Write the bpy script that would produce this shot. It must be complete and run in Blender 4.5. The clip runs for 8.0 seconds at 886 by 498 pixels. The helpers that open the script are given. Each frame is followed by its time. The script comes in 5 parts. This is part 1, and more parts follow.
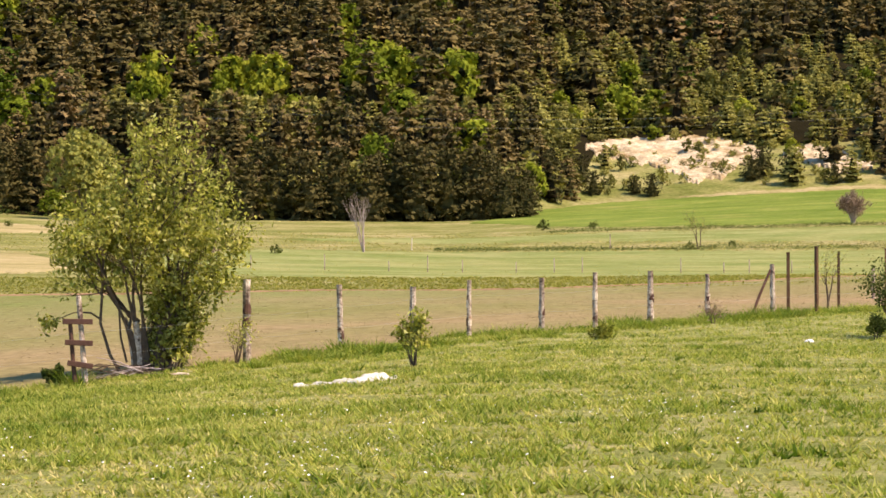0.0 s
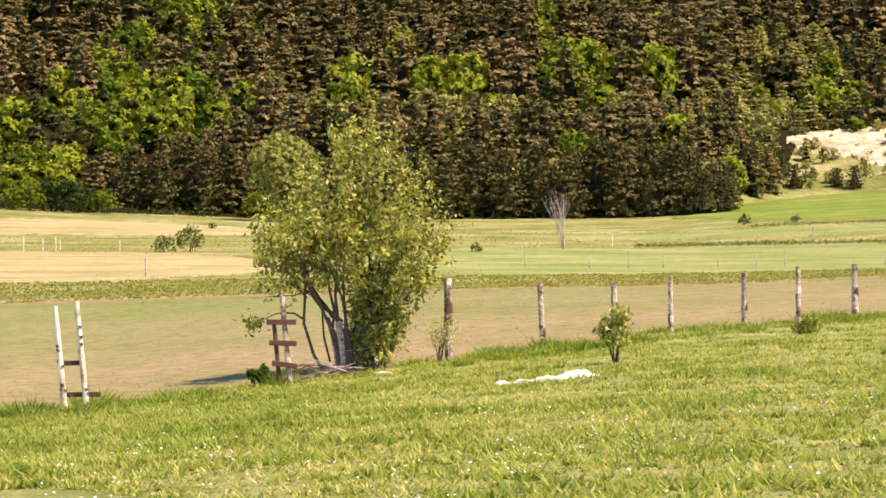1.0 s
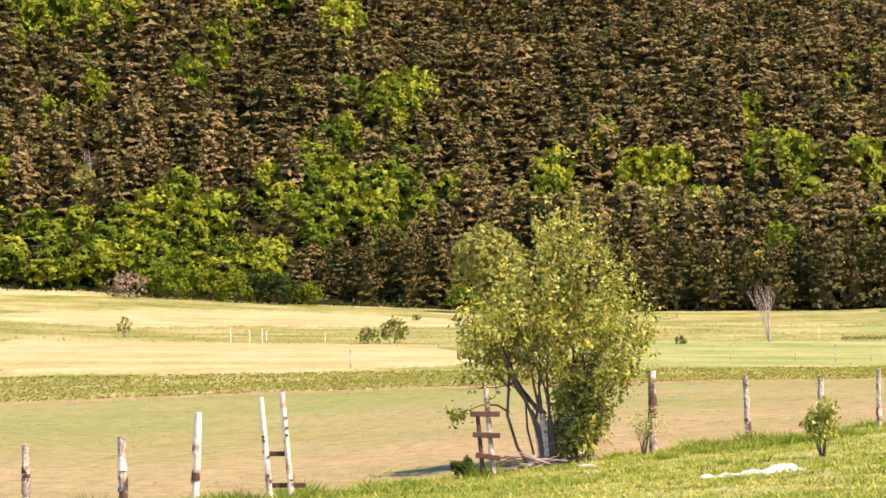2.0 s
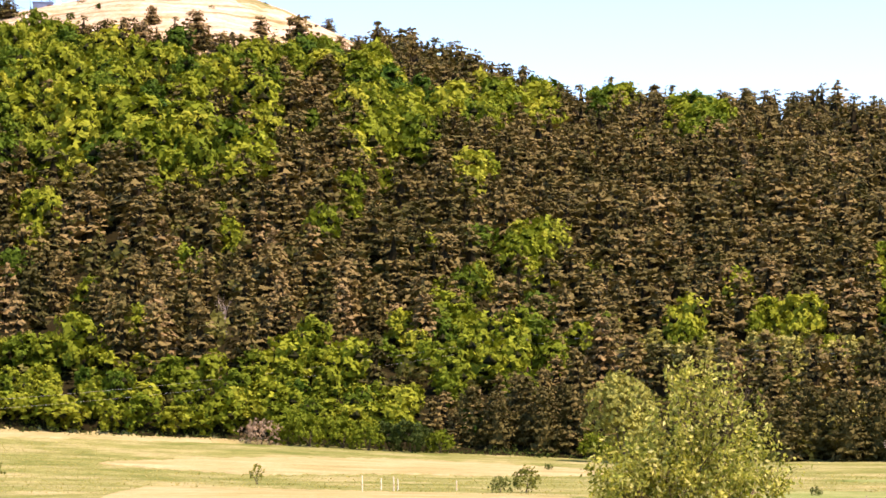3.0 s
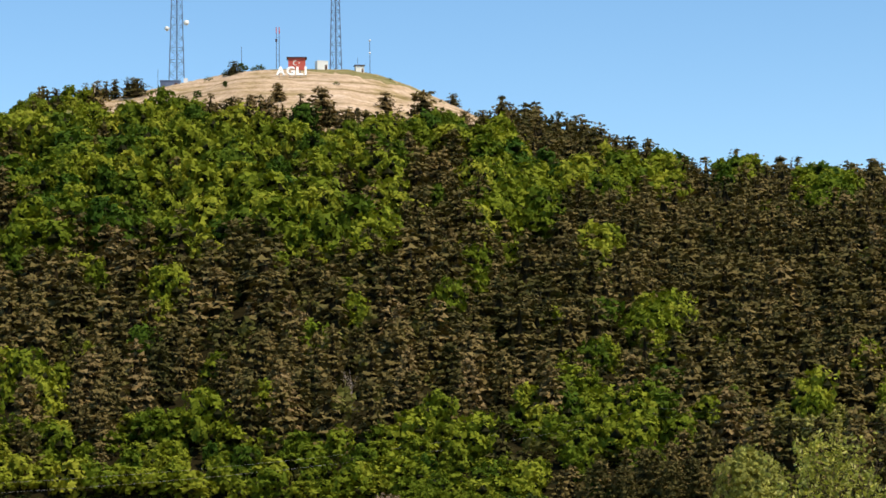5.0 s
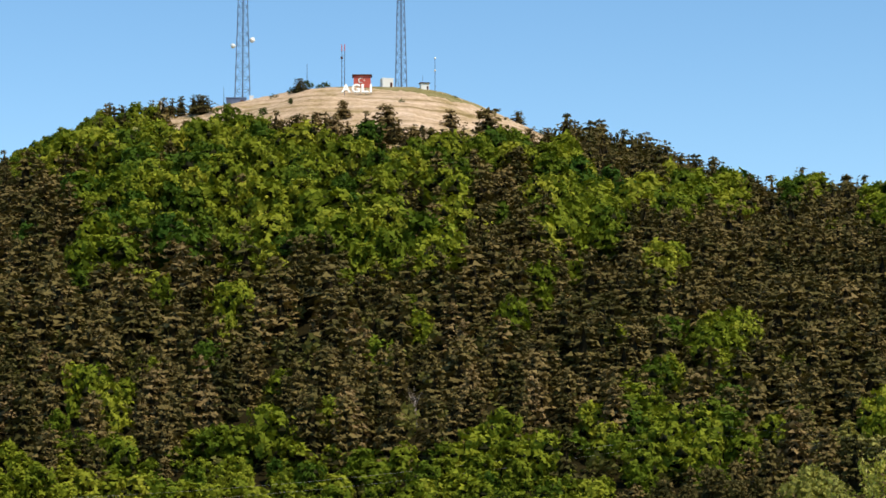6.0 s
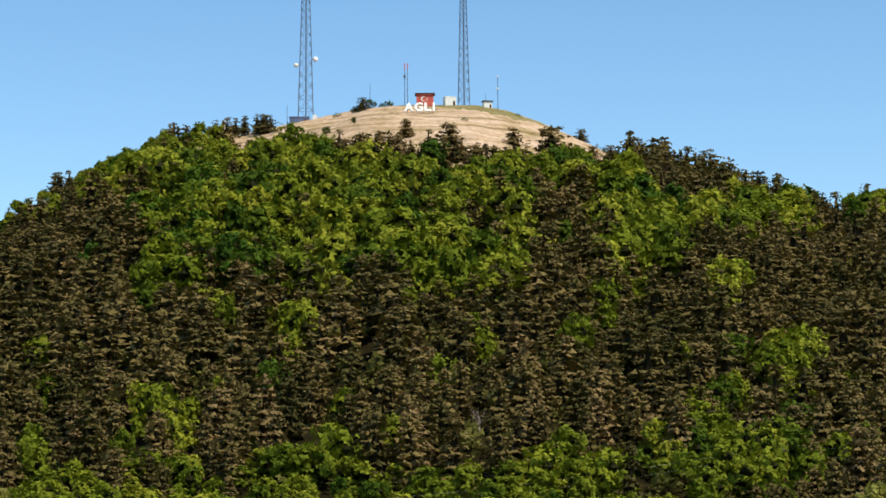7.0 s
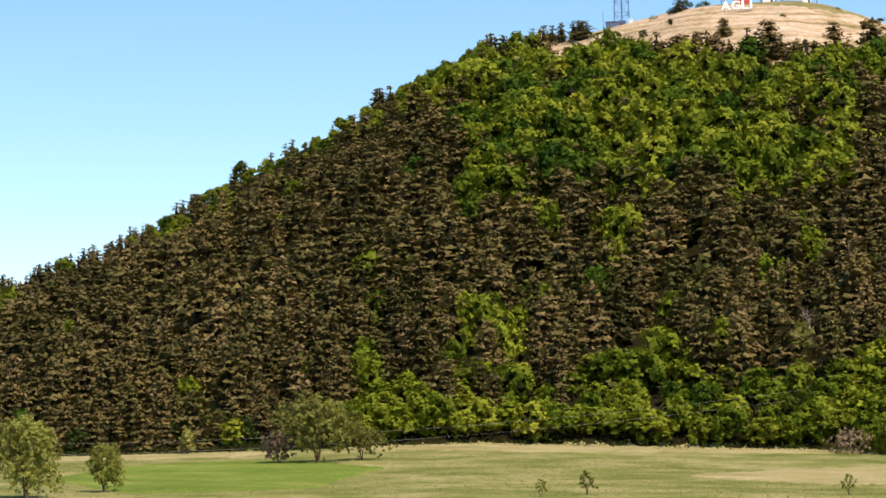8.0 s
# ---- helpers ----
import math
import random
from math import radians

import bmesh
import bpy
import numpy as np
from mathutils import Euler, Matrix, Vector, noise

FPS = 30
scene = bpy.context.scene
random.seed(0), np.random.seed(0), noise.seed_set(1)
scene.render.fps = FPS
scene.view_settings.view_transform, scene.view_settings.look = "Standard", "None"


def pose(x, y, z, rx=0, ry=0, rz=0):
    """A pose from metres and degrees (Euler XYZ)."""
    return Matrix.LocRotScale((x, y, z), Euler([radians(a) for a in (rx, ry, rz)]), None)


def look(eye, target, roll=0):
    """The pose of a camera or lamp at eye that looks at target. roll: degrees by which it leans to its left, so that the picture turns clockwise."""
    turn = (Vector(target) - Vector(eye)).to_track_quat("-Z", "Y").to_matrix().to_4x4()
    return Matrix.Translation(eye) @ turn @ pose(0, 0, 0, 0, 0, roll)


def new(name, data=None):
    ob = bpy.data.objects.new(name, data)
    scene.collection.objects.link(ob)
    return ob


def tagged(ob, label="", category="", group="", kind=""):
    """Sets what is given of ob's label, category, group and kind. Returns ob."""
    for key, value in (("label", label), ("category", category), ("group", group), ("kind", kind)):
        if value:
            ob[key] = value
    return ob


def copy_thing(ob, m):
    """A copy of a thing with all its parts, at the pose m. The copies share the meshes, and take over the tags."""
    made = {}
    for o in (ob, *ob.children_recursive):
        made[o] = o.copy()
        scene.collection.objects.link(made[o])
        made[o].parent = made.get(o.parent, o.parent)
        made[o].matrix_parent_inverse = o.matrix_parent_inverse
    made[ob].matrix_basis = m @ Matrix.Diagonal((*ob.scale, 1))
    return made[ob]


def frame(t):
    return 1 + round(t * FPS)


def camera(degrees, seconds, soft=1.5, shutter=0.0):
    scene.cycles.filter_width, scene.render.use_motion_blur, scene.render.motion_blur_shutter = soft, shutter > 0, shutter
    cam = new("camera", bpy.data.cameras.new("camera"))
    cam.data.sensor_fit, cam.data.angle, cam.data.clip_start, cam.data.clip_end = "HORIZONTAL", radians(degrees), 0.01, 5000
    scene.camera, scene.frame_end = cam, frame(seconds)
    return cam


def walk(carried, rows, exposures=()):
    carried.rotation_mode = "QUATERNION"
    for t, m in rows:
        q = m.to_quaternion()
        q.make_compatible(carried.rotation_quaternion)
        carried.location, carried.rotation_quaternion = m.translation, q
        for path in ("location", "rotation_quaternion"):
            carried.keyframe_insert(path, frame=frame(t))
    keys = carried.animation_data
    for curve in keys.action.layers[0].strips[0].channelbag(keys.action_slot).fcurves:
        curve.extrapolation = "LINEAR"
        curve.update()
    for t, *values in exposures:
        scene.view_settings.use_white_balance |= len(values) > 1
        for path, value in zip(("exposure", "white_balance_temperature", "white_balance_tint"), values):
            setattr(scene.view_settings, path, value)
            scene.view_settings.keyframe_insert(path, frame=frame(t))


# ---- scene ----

# ---------- camera: it turns where it stands; bearing, rise and lean in degrees ----------
EYE = Vector((0, 0, 2.55))
TURNS = [
    (0.0, 0.000, -0.550, -0.264),
    (0.5, -1.742, -0.316, -0.798),
    (1.0, -4.799, -0.554, -1.121),
    (1.5, -7.150, 0.053, -1.435),
    (2.0, -9.635, 1.743, -1.041),
    (2.2, -10.259, 2.898, -0.968),
    (3.3, -13.923, 5.878, -0.457),
    (3.5, -14.703, 6.253, -0.302),
    (4.0, -15.488, 6.574, -0.528),
    (4.2, -15.771, 6.918, -0.405),
    (5.3, -15.948, 7.342, -1.010),
    (5.5, -16.528, 7.543, -0.925),
    (6.0, -17.311, 7.594, -0.353),
    (6.5, -18.363, 7.952, -0.332),
    (7.0, -18.843, 8.039, -0.367),
    (7.5, -20.338, 7.469, -0.402),
    (7.6, -21.069, 7.352, -0.583),
    (7.7, -22.139, 7.214, -1.199),
    (7.8, -23.203, 6.724, -0.953),
    (7.9, -24.852, 6.144, -1.771),
    (8.0, -26.673, 5.920, -1.690),
]


def aim(bearing, rise, lean):
    b, e = radians(bearing), radians(rise)
    way = Vector((math.sin(b) * math.cos(e), math.cos(b) * math.cos(e), math.sin(e)))
    return look(EYE, EYE + way * 100, lean)


cam = camera(21.0, 8.0, soft=1.6)
walk(cam, [(t, aim(b, e, l)) for t, b, e, l in TURNS],
     exposures=[(0, .70, 7450, 27), (.5, .95, 7450, 27), (1.5, 1.02, 7350, 30), (2.2, 1.27, 7300, 34), (3.5, .96, 7450, 33), (5.3, .03, 6800, 11), (7.5, .03, 6800, 11), (8, .25, 7000, 15)])

# ---------- sun and sky ----------
SUN_BEARING, SUN_HEIGHT = 114, 56
world = bpy.data.worlds.new("sky")
scene.world = world
world.use_nodes = True
sky = world.node_tree.nodes.new("ShaderNodeTexSky")
sky.sky_type, sky.sun_disc = "NISHITA", False
sky.sun_elevation, sky.sun_rotation = radians(SUN_HEIGHT), radians(SUN_BEARING)
sky.altitude, sky.air_density, sky.dust_density, sky.ozone_density = 1200, 1.0, 0.0, 1.0
backing = world.node_tree.nodes["Background"]
deep = world.node_tree.nodes.new("ShaderNodeHueSaturation")
deep.inputs["Hue"].default_value, deep.inputs["Saturation"].default_value = 0.494, 1.22
world.node_tree.links.new(sky.outputs[0], deep.inputs["Color"])
world.node_tree.links.new(deep.outputs[0], backing.inputs[0])
backing.inputs[1].default_value = 0.175
sun = new("sun", bpy.data.lights.new("sun", "SUN"))
sun.data.energy, sun.data.angle, sun.data.color = 5.0, radians(0.53), (1.0, 0.91, 0.74)
sb, se = radians(SUN_BEARING), radians(SUN_HEIGHT)
sun.matrix_world = look((300 * math.sin(sb) * math.cos(se), 300 * math.cos(sb) * math.cos(se), 300 * math.sin(se)), (0, 0, 0))

# ---------- the lie of the land: heights over plan bearings (degrees right of the y axis) and distances ----------
EYE_Z = 2.55
BEARINGS = [-40, -26, -18, -13, -8, 0, 10]
RANGES = [0, 20, 45, 60, 110, 150, 190, 230, 300, 400, 450]
HEIGHTS = [
    [.95, .95, .95, .95, .95, .95, .95],
    [.45, .45, .48, .52, .58, .66, .70],
    [-.74, -.74, -.71, -.65, -.36, .07, .20],
    [-.90, -.90, -.85, -.76, -.45, -.10, .08],
    [-.75, -.75, -.72, -.62, -.52, -.48, -.20],
    [-.40, -.45, -.50, -.55, -.58, -.75, -.60],
    [.50, .40, .25, .00, -.45, -1.15, -1.25],
    [1.7, 1.4, 1.0, .60, .10, -.80, -.80],
    [5.0, 4.4, 3.0, 2.2, 1.5, .80, 1.8],
    [11.0, 11.2, 8.4, 6.0, 4.0, 3.3, 6.2],
    [15.0, 15.0, 12.0, 9.0, 6.5, 5.5, 9.3],
]
FOOT = ([-180, -40, -2, 1, 3.5, 60, 180], [420, 400, 400, 405, 450, 470, 420])
RIDGE_R = ([-180, -60, -45, -37, -30, -22, -18, -14, -8, 0, 12, 40, 180],
           [1200, 900, 740, 770, 840, 900, 900, 930, 1000, 1050, 1050, 1100, 1200])
RIDGE_EL = ([-180, -70, -45, -37.2, -34.5, -31.8, -29, -26.3, -24, -22.2, -20.8, -19.5, -18, -17.3, -16.5, -15.4, -14,
             -12, -10.3, -8, -4, 0, 5, 12, 30, 70, 180],
            [2.5, 2.5, 3.9, 5.0, 5.88, 7.45, 8.85, 10.22, 10.68, 11.1, 11.38, 11.46, 11.44, 11.32, 11.05, 10.55, 9.85,
             9.38, 8.6, 8.4, 8.2, 7.7, 7.3, 7.0, 6.0, 2.5, 2.5])


def ripple(x, y, s, seed):
    """Soft uneven waves of about s metres, from -1 to 1."""
    k = 6.283 / s
    return (np.sin(k * (x + .37 * y) + seed) + np.sin(k * 1.31 * (y - .45 * x) + 2.1 * seed)
            + np.sin(k * .77 * (x * .8 - y) + 3.7 * seed) + np.sin(k * 1.83 * (x * .6 + y * .9) + 5.3 * seed)) * .25


def table_height(az, r):
    cols = [np.interp(az, BEARINGS, row) for row in HEIGHTS]
    z = np.zeros_like(r)
    for k in range(len(RANGES) - 1):
        a, b = RANGES[k], RANGES[k + 1]
        before, after = max(k - 1, 0), min(k + 2, len(RANGES) - 1)
        ta = (cols[k + 1] - cols[before]) / (b - RANGES[before]) * (b - a)
        tb = (cols[after] - cols[k]) / (RANGES[after] - a) * (b - a)
        u = np.clip((r - a) / (b - a), 0, 1)
        h = (2 * u**3 - 3 * u**2 + 1) * cols[k] + (u**3 - 2 * u**2 + u) * ta + (3 * u**2 - 2 * u**3) * cols[k + 1] + (u**3 - u**2) * tb
        z = np.where((r >= a) & ((r < b) | (k == len(RANGES) - 2)), h, z)
    return z


def land(x, y):
    """The ground's height at x, y (arrays)."""
    x, y = np.asarray(x, float), np.asarray(y, float)
    r = np.hypot(x, y)
    az = np.degrees(np.arctan2(x, y))
    foot, top = np.interp(az, *FOOT), np.interp(az, *RIDGE_R)
    low = table_height(az, np.minimum(r, foot))
    z_foot = table_height(az, foot)
    z_top = EYE_Z + top * np.tan(np.radians(np.interp(az, *RIDGE_EL)))
    u = np.clip((r - foot) / (top - foot), 0, 1)
    hill = z_foot + (z_top - z_foot) * (1.22 * u - .22 * u**2.5)
    past = np.clip((r - top - 15) / 900, 0, 1)
    hill = hill - (z_top - 30) * (past * past * (3 - 2 * past))
    wood = np.clip((r - foot - 15) / 60, 0, 1) * np.clip((top - r) / 60, 0, 1)
    rough = ripple(x, y, 90, 1.0) * 3.0 * wood + ripple(x, y, 33, 2.0) * 1.2 * wood
    tame = np.clip((r - 6) / 10, 0, 1) * np.clip((140 - r) / 40, 0, 1)
    rough = rough + tame * (ripple(x, y, 7.5, 3.0) * .035 + ripple(x, y, 2.3, 4.0) * .015)
    return np.where(r < foot, low, hill) + rough

# ---------- materials ----------
def shader(name):
    m = bpy.data.materials.new(name)
    m.use_nodes = True
    nodes, links = m.node_tree.nodes, m.node_tree.links
    return m, nodes, links, nodes["Principled BSDF"]


def blotch(nodes, links, scale, detail=4, rough=.6, where=None):
    tex = nodes.new("ShaderNodeTexNoise")
    tex.inputs["Scale"].default_value, tex.inputs["Detail"].default_value, tex.inputs["Roughness"].default_value = scale, detail, rough
    if where is None:
        where = nodes.new("ShaderNodeTexCoord").outputs["Object"]
    links.new(where, tex.inputs["Vector"])
    return tex.outputs["Fac"]


def ramp(nodes, links, fac, stops):
    r = nodes.new("ShaderNodeValToRGB")
    e = r.color_ramp.elements
    while len(e) < len(stops):
        e.new(.5)
    for item, (at, col) in zip(e, stops):
        item.position, item.color = at, (*col, 1)
    links.new(fac, r.inputs[0])
    return r.outputs[0]


def blend(nodes, links, fac, a, b, kind="MIX"):
    mix = nodes.new("ShaderNodeMix")
    mix.data_type, mix.blend_type = "RGBA", kind
    for sock, v in ((mix.inputs[0], fac), (mix.inputs[6], a), (mix.inputs[7], b)):
        if isinstance(v, (int, float)):
            sock.default_value = v
        elif isinstance(v, tuple):
            sock.default_value = (*v, 1)
        else:
            links.new(v, sock)
    return mix.outputs[2]


def relief(nodes, links, bsdf, height, strength, distance):
    bump = nodes.new("ShaderNodeBump")
    bump.inputs["Strength"].default_value, bump.inputs["Distance"].default_value = strength, distance
    links.new(height, bump.inputs["Height"])
    links.new(bump.outputs[0], bsdf.inputs["Normal"])


def surface(name, big, fine, big_stops, fine_stops, fine_share=.5, rough=.9, bump=.5, depth=.03, metal=0.0, streak=None):
    """A worn surface: broad blotches multiplied by fine grain."""
    m, nodes, links, bsdf = shader(name)
    a = ramp(nodes, links, blotch(nodes, links, big, 5), big_stops)
    grain = blotch(nodes, links, fine, 6, .7)
    b = ramp(nodes, links, grain, fine_stops)
    col = blend(nodes, links, fine_share, a, b, "MULTIPLY")
    if streak:
        # long drawn-out bands: mowing lines, cattle paths, terraces
        scale, stops = streak
        pull = nodes.new("ShaderNodeMapping")
        pull.inputs["Scale"].default_value = scale
        links.new(nodes.new("ShaderNodeTexCoord").outputs["Object"], pull.inputs["Vector"])
        col = blend(nodes, links, 1.0, col, ramp(nodes, links, blotch(nodes, links, 1.0, 4, .65, pull.outputs[0]), stops), "MULTIPLY")
    links.new(col, bsdf.inputs["Base Color"])
    bsdf.inputs["Roughness"].default_value, bsdf.inputs["Metallic"].default_value = rough, metal
    bsdf.inputs["Specular IOR Level"].default_value = .03 if rough > .88 else .2
    relief(nodes, links, bsdf, grain, bump, depth)
    return m


def foliage(name, stops, glow=.3, vary=.35, scale=.6, rough=.7):
    """Leaves: colour by each plant's own tone, varied leaf by leaf, letting some light through."""
    m, nodes, links, bsdf = shader(name)
    tone = nodes.new("ShaderNodeAttribute")
    tone.attribute_name = "tone"
    col = ramp(nodes, links, tone.outputs["Fac"], stops)
    leaf = nodes.new("ShaderNodeNewGeometry")
    per = ramp(nodes, links, leaf.outputs["Random Per Island"], [(0, (1 - vary,) * 3), (1, (1 + vary * .6,) * 3)])
    col = blend(nodes, links, 1.0, col, per, "MULTIPLY")
    patch = ramp(nodes, links, blotch(nodes, links, scale, 3), [(.3, (.75, .75, .8)), (.7, (1.15, 1.1, 1.0))])
    col = blend(nodes, links, .6, col, patch, "MULTIPLY")
    links.new(col, bsdf.inputs["Base Color"])
    bsdf.inputs["Roughness"].default_value = rough
    bsdf.inputs["Specular IOR Level"].default_value = .05
    thin = nodes.new("ShaderNodeBsdfTranslucent")
    links.new(blend(nodes, links, 1.0, col, (1.1, 1.15, .6), "MULTIPLY"), thin.inputs[0])
    mix = nodes.new("ShaderNodeMixShader")
    mix.inputs[0].default_value = glow
    links.new(bsdf.outputs[0], mix.inputs[1])
    links.new(thin.outputs[0], mix.inputs[2])
    links.new(mix.outputs[0], nodes["Material Output"].inputs["Surface"])
    return m


WHITE = (1, 1, 1)
M_PASTURE = surface("pasture", .9, 14.0, [(.32, (.178, .209, .053)), (.5, (.302, .314, .104)), (.76, (.492, .418, .220))],
                    [(.38, (.42, .42, .36)), (.62, WHITE)], .8, .95, .9, .06)
M_FARGRASS = surface("far_grass", .10, 1.1, [(.35, (.164, .186, .048)), (.5, (.251, .251, .086)), (.66, (.372, .329, .156))],
                     [(.38, (.5, .5, .42)), (.62, WHITE)], .75, .95, .8, .3,
                     streak=((.02, .09, .02), [(.36, (.82, .83, .74)), (.5, (.98, .96, .94)), (.62, (1.08, 1.03, 1.03))]))
M_TILLED = surface("tilled_soil", .07, 2.2, [(.34, (.236, .207, .083)), (.5, (.274, .220, .104)), (.66, (.315, .228, .124))],
                   [(.36, (.58, .56, .52)), (.62, WHITE)], .8, .95, .9, .1)
def sprout_tint(m, way, start, end):
    """Greener towards one side of the field, where the crop has come up."""
    nodes, links = m.node_tree.nodes, m.node_tree.links
    bsdf = nodes["Principled BSDF"]
    soil = bsdf.inputs["Base Color"].links[0].from_socket
    along = nodes.new("ShaderNodeVectorMath")
    along.operation = "DOT_PRODUCT"
    links.new(nodes.new("ShaderNodeTexCoord").outputs["Object"], along.inputs[0])
    along.inputs[1].default_value = way
    rise = nodes.new("ShaderNodeMapRange")
    rise.inputs["From Min"].default_value, rise.inputs["From Max"].default_value = start, end
    links.new(along.outputs["Value"], rise.inputs["Value"])
    patchy = nodes.new("ShaderNodeMath")
    patchy.operation = "MULTIPLY"
    links.new(rise.outputs[0], patchy.inputs[0])
    links.new(ramp(nodes, links, blotch(nodes, links, .35, 5, .7), [(.3, (.45, .45, .45)), (.6, (1, 1, 1))]), patchy.inputs[1])
    links.new(blend(nodes, links, patchy.outputs[0], soil, blend(nodes, links, 1.0, soil, (.70, .97, .68), "MULTIPLY")), bsdf.inputs["Base Color"])


sprout_tint(M_TILLED, (-.802, .597, 0), 40, 68)
M_STRAW = surface("straw_stubble", .10, 1.4, [(.36, (.29, .25, .11)), (.5, (.36, .30, .145)), (.66, (.42, .345, .185))],
                  [(.36, (.62, .6, .5)), (.62, WHITE)], .7, .95, .6, .15,
                  streak=((.03, .14, .03), [(.36, (.88, .88, .78)), (.55, WHITE)]))
M_MEADOW = surface("green_meadow", .09, 1.0, [(.35, (.129, .189, .032)), (.55, (.175, .230, .046)), (.7, (.258, .271, .078))],
                   [(.38, (.6, .6, .5)), (.62, WHITE)], .7, .95, .6, .2,
                   streak=((.03, .12, .03), [(.36, (.78, .82, .7)), (.58, (1.08, 1.03, 1.0))]))
M_DRY = surface("dry_summit_grass", .06, .5, [(.35, (.40, .31, .17)), (.5, (.58, .44, .32)), (.7, (.64, .50, .38))],
                [(.36, (.55, .52, .45)), (.62, WHITE)], .75, .95, .8, .6,
                streak=((.012, .012, .55), [(.36, (.52, .50, .36)), (.46, (.92, .88, .80)), (.6, (1.06, 1.04, 1.04))]))
M_SAND = surface("pale_sandstone", .16, .7, [(.36, (.30, .21, .10)), (.46, (.56, .45, .29)), (.56, (.66, .55, .39)), (.70, (.34, .25, .13))],
                 [(.36, (.55, .5, .42)), (.62, WHITE)], .8, .95, .9, .6)
M_VERGE = foliage("rough_verge_grass", [(0, (.22, .23, .05)), (.5, (.36, .33, .11)), (1, (.56, .46, .24))], .5, .2, .3)
# litter coloured near-black, to hold the shade between the trees
M_SHADED_LITTER = surface("shade_dark_litter", .2, 1.5, [(.3, (.013, .011, .004)), (.7, (.026, .021, .008))], [(.3, (.5, .5, .5)), (.7, WHITE)], .7, .95, .6, .3)
M_BARK = surface("bark", 2.0, 14.0, [(.3, (.10, .066, .045)), (.7, (.20, .145, .10))], [(.3, (.4, .4, .4)), (.7, WHITE)], .8, .9, .8, .02)
M_POST = surface("weathered_wood", 5.0, 20.0, [(.36, (.13, .085, .06)), (.5, (.43, .33, .245)), (.66, (.70, .59, .47))],
                 [(.34, (.28, .22, .18)), (.55, WHITE)], .8, .85, .8, .012)
# tone 0 is near-black: trunks, and crown cores with inner shade in their colour
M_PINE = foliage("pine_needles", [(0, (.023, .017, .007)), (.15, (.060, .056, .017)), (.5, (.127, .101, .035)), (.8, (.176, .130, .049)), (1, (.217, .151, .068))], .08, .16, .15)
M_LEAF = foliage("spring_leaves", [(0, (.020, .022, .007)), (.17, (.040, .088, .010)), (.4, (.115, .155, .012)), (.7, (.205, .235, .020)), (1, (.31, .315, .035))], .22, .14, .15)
M_MOWN = surface("mown_meadow", .10, 1.2, [(.36, (.175, .216, .064)), (.5, (.230, .258, .092)), (.66, (.304, .299, .124))], [(.36, (.62, .6, .5)), (.62, WHITE)], .7, .95, .6, .15,
                 streak=((.03, .14, .03), [(.36, (.82, .84, .7)), (.55, WHITE)]))
M_LOAM = surface("reddish_loam", 1.2, 9.0, [(.3, (.20, .12, .06)), (.7, (.40, .26, .15))], [(.35, (.5, .48, .45)), (.62, WHITE)], .7, .95, .8, .04)
M_CREST = surface("crest_turf", .12, .8, [(.35, (.17, .16, .06)), (.6, (.30, .25, .12))], [(.36, (.6, .58, .5)), (.62, WHITE)], .7, .95, .7, .3)
M_PALE = foliage("pale_willow_leaves", [(0, (.15, .16, .035)), (.5, (.235, .245, .048)), (1, (.36, .35, .095))], .3, .3, .3)
# tone 0 paints the inner shade of the young pines' cores here too
M_SCRUB = foliage("olive_scrub", [(0, (.035, .030, .010)), (.2, (.105, .105, .028)), (.5, (.19, .185, .048)), (1, (.36, .335, .095))], .25, .22, .2)
M_GRASS = foliage("grass_blades", [(0, (.085, .150, .018)), (.25, (.175, .24, .038)), (.5, (.31, .345, .072)), (.75, (.43, .415, .12)), (1, (.62, .52, .25))], .42, .35, 1.5)

# ---------- helpers for building ----------
def solid(name, verts, faces, material, smooth=False, tone=None):
    """One mesh object from arrays of corners and equal-sided faces."""
    verts, faces = np.asarray(verts, np.float32), np.asarray(faces, np.int32)
    n, k = faces.shape
    me = bpy.data.meshes.new(name)
    me.vertices.add(len(verts))
    me.vertices.foreach_set("co", verts.ravel())
    me.loops.add(n * k)
    me.loops.foreach_set("vertex_index", faces.ravel())
    me.polygons.add(n)
    me.polygons.foreach_set("loop_start", np.arange(0, n * k, k, dtype=np.int32))
    me.polygons.foreach_set("use_smooth", np.full(n, smooth))
    me.update(calc_edges=True)
    if tone is not None:
        me.attributes.new("tone", "FLOAT", "POINT").data.foreach_set("value", np.asarray(tone, np.float32))
    me.materials.append(material)
    return new(name, me)


def spot(bearing, r):
    """The point of the ground at that bearing and distance."""
    b = radians(bearing)
    x, y = r * math.sin(b), r * math.cos(b)
    return Vector((x, y, float(land(np.array([x]), np.array([y]))[0])))


def grid_faces(nu, nv):
    i = np.arange(nu - 1)[:, None] * nv + np.arange(nv - 1)[None]
    i = i.ravel()
    return np.stack([i, i + nv, i + nv + 1, i + 1], 1)


# ---------- ground ----------
bear = np.unique(np.concatenate([np.arange(-180, -44, 3.0), np.arange(-44, 16, .6), np.arange(16, 180, 3.0), [180.0]]))
dist = np.concatenate([[0.0, 1.0], np.arange(2, 60, 1.0), np.arange(60, 140, 2.0), np.arange(140, 480, 4.0), np.arange(480, 1120, 8.0),
                       np.arange(1150, 2100, 60), [2400, 3000, 4000, 4900]])
gb, gr = np.meshgrid(np.radians(bear), dist, indexing="ij")
gx, gy = gr * np.sin(gb) + .3 * np.exp(-gr), gr * np.cos(gb) - .25 * np.exp(-gr)
gf = grid_faces(len(bear), len(dist))
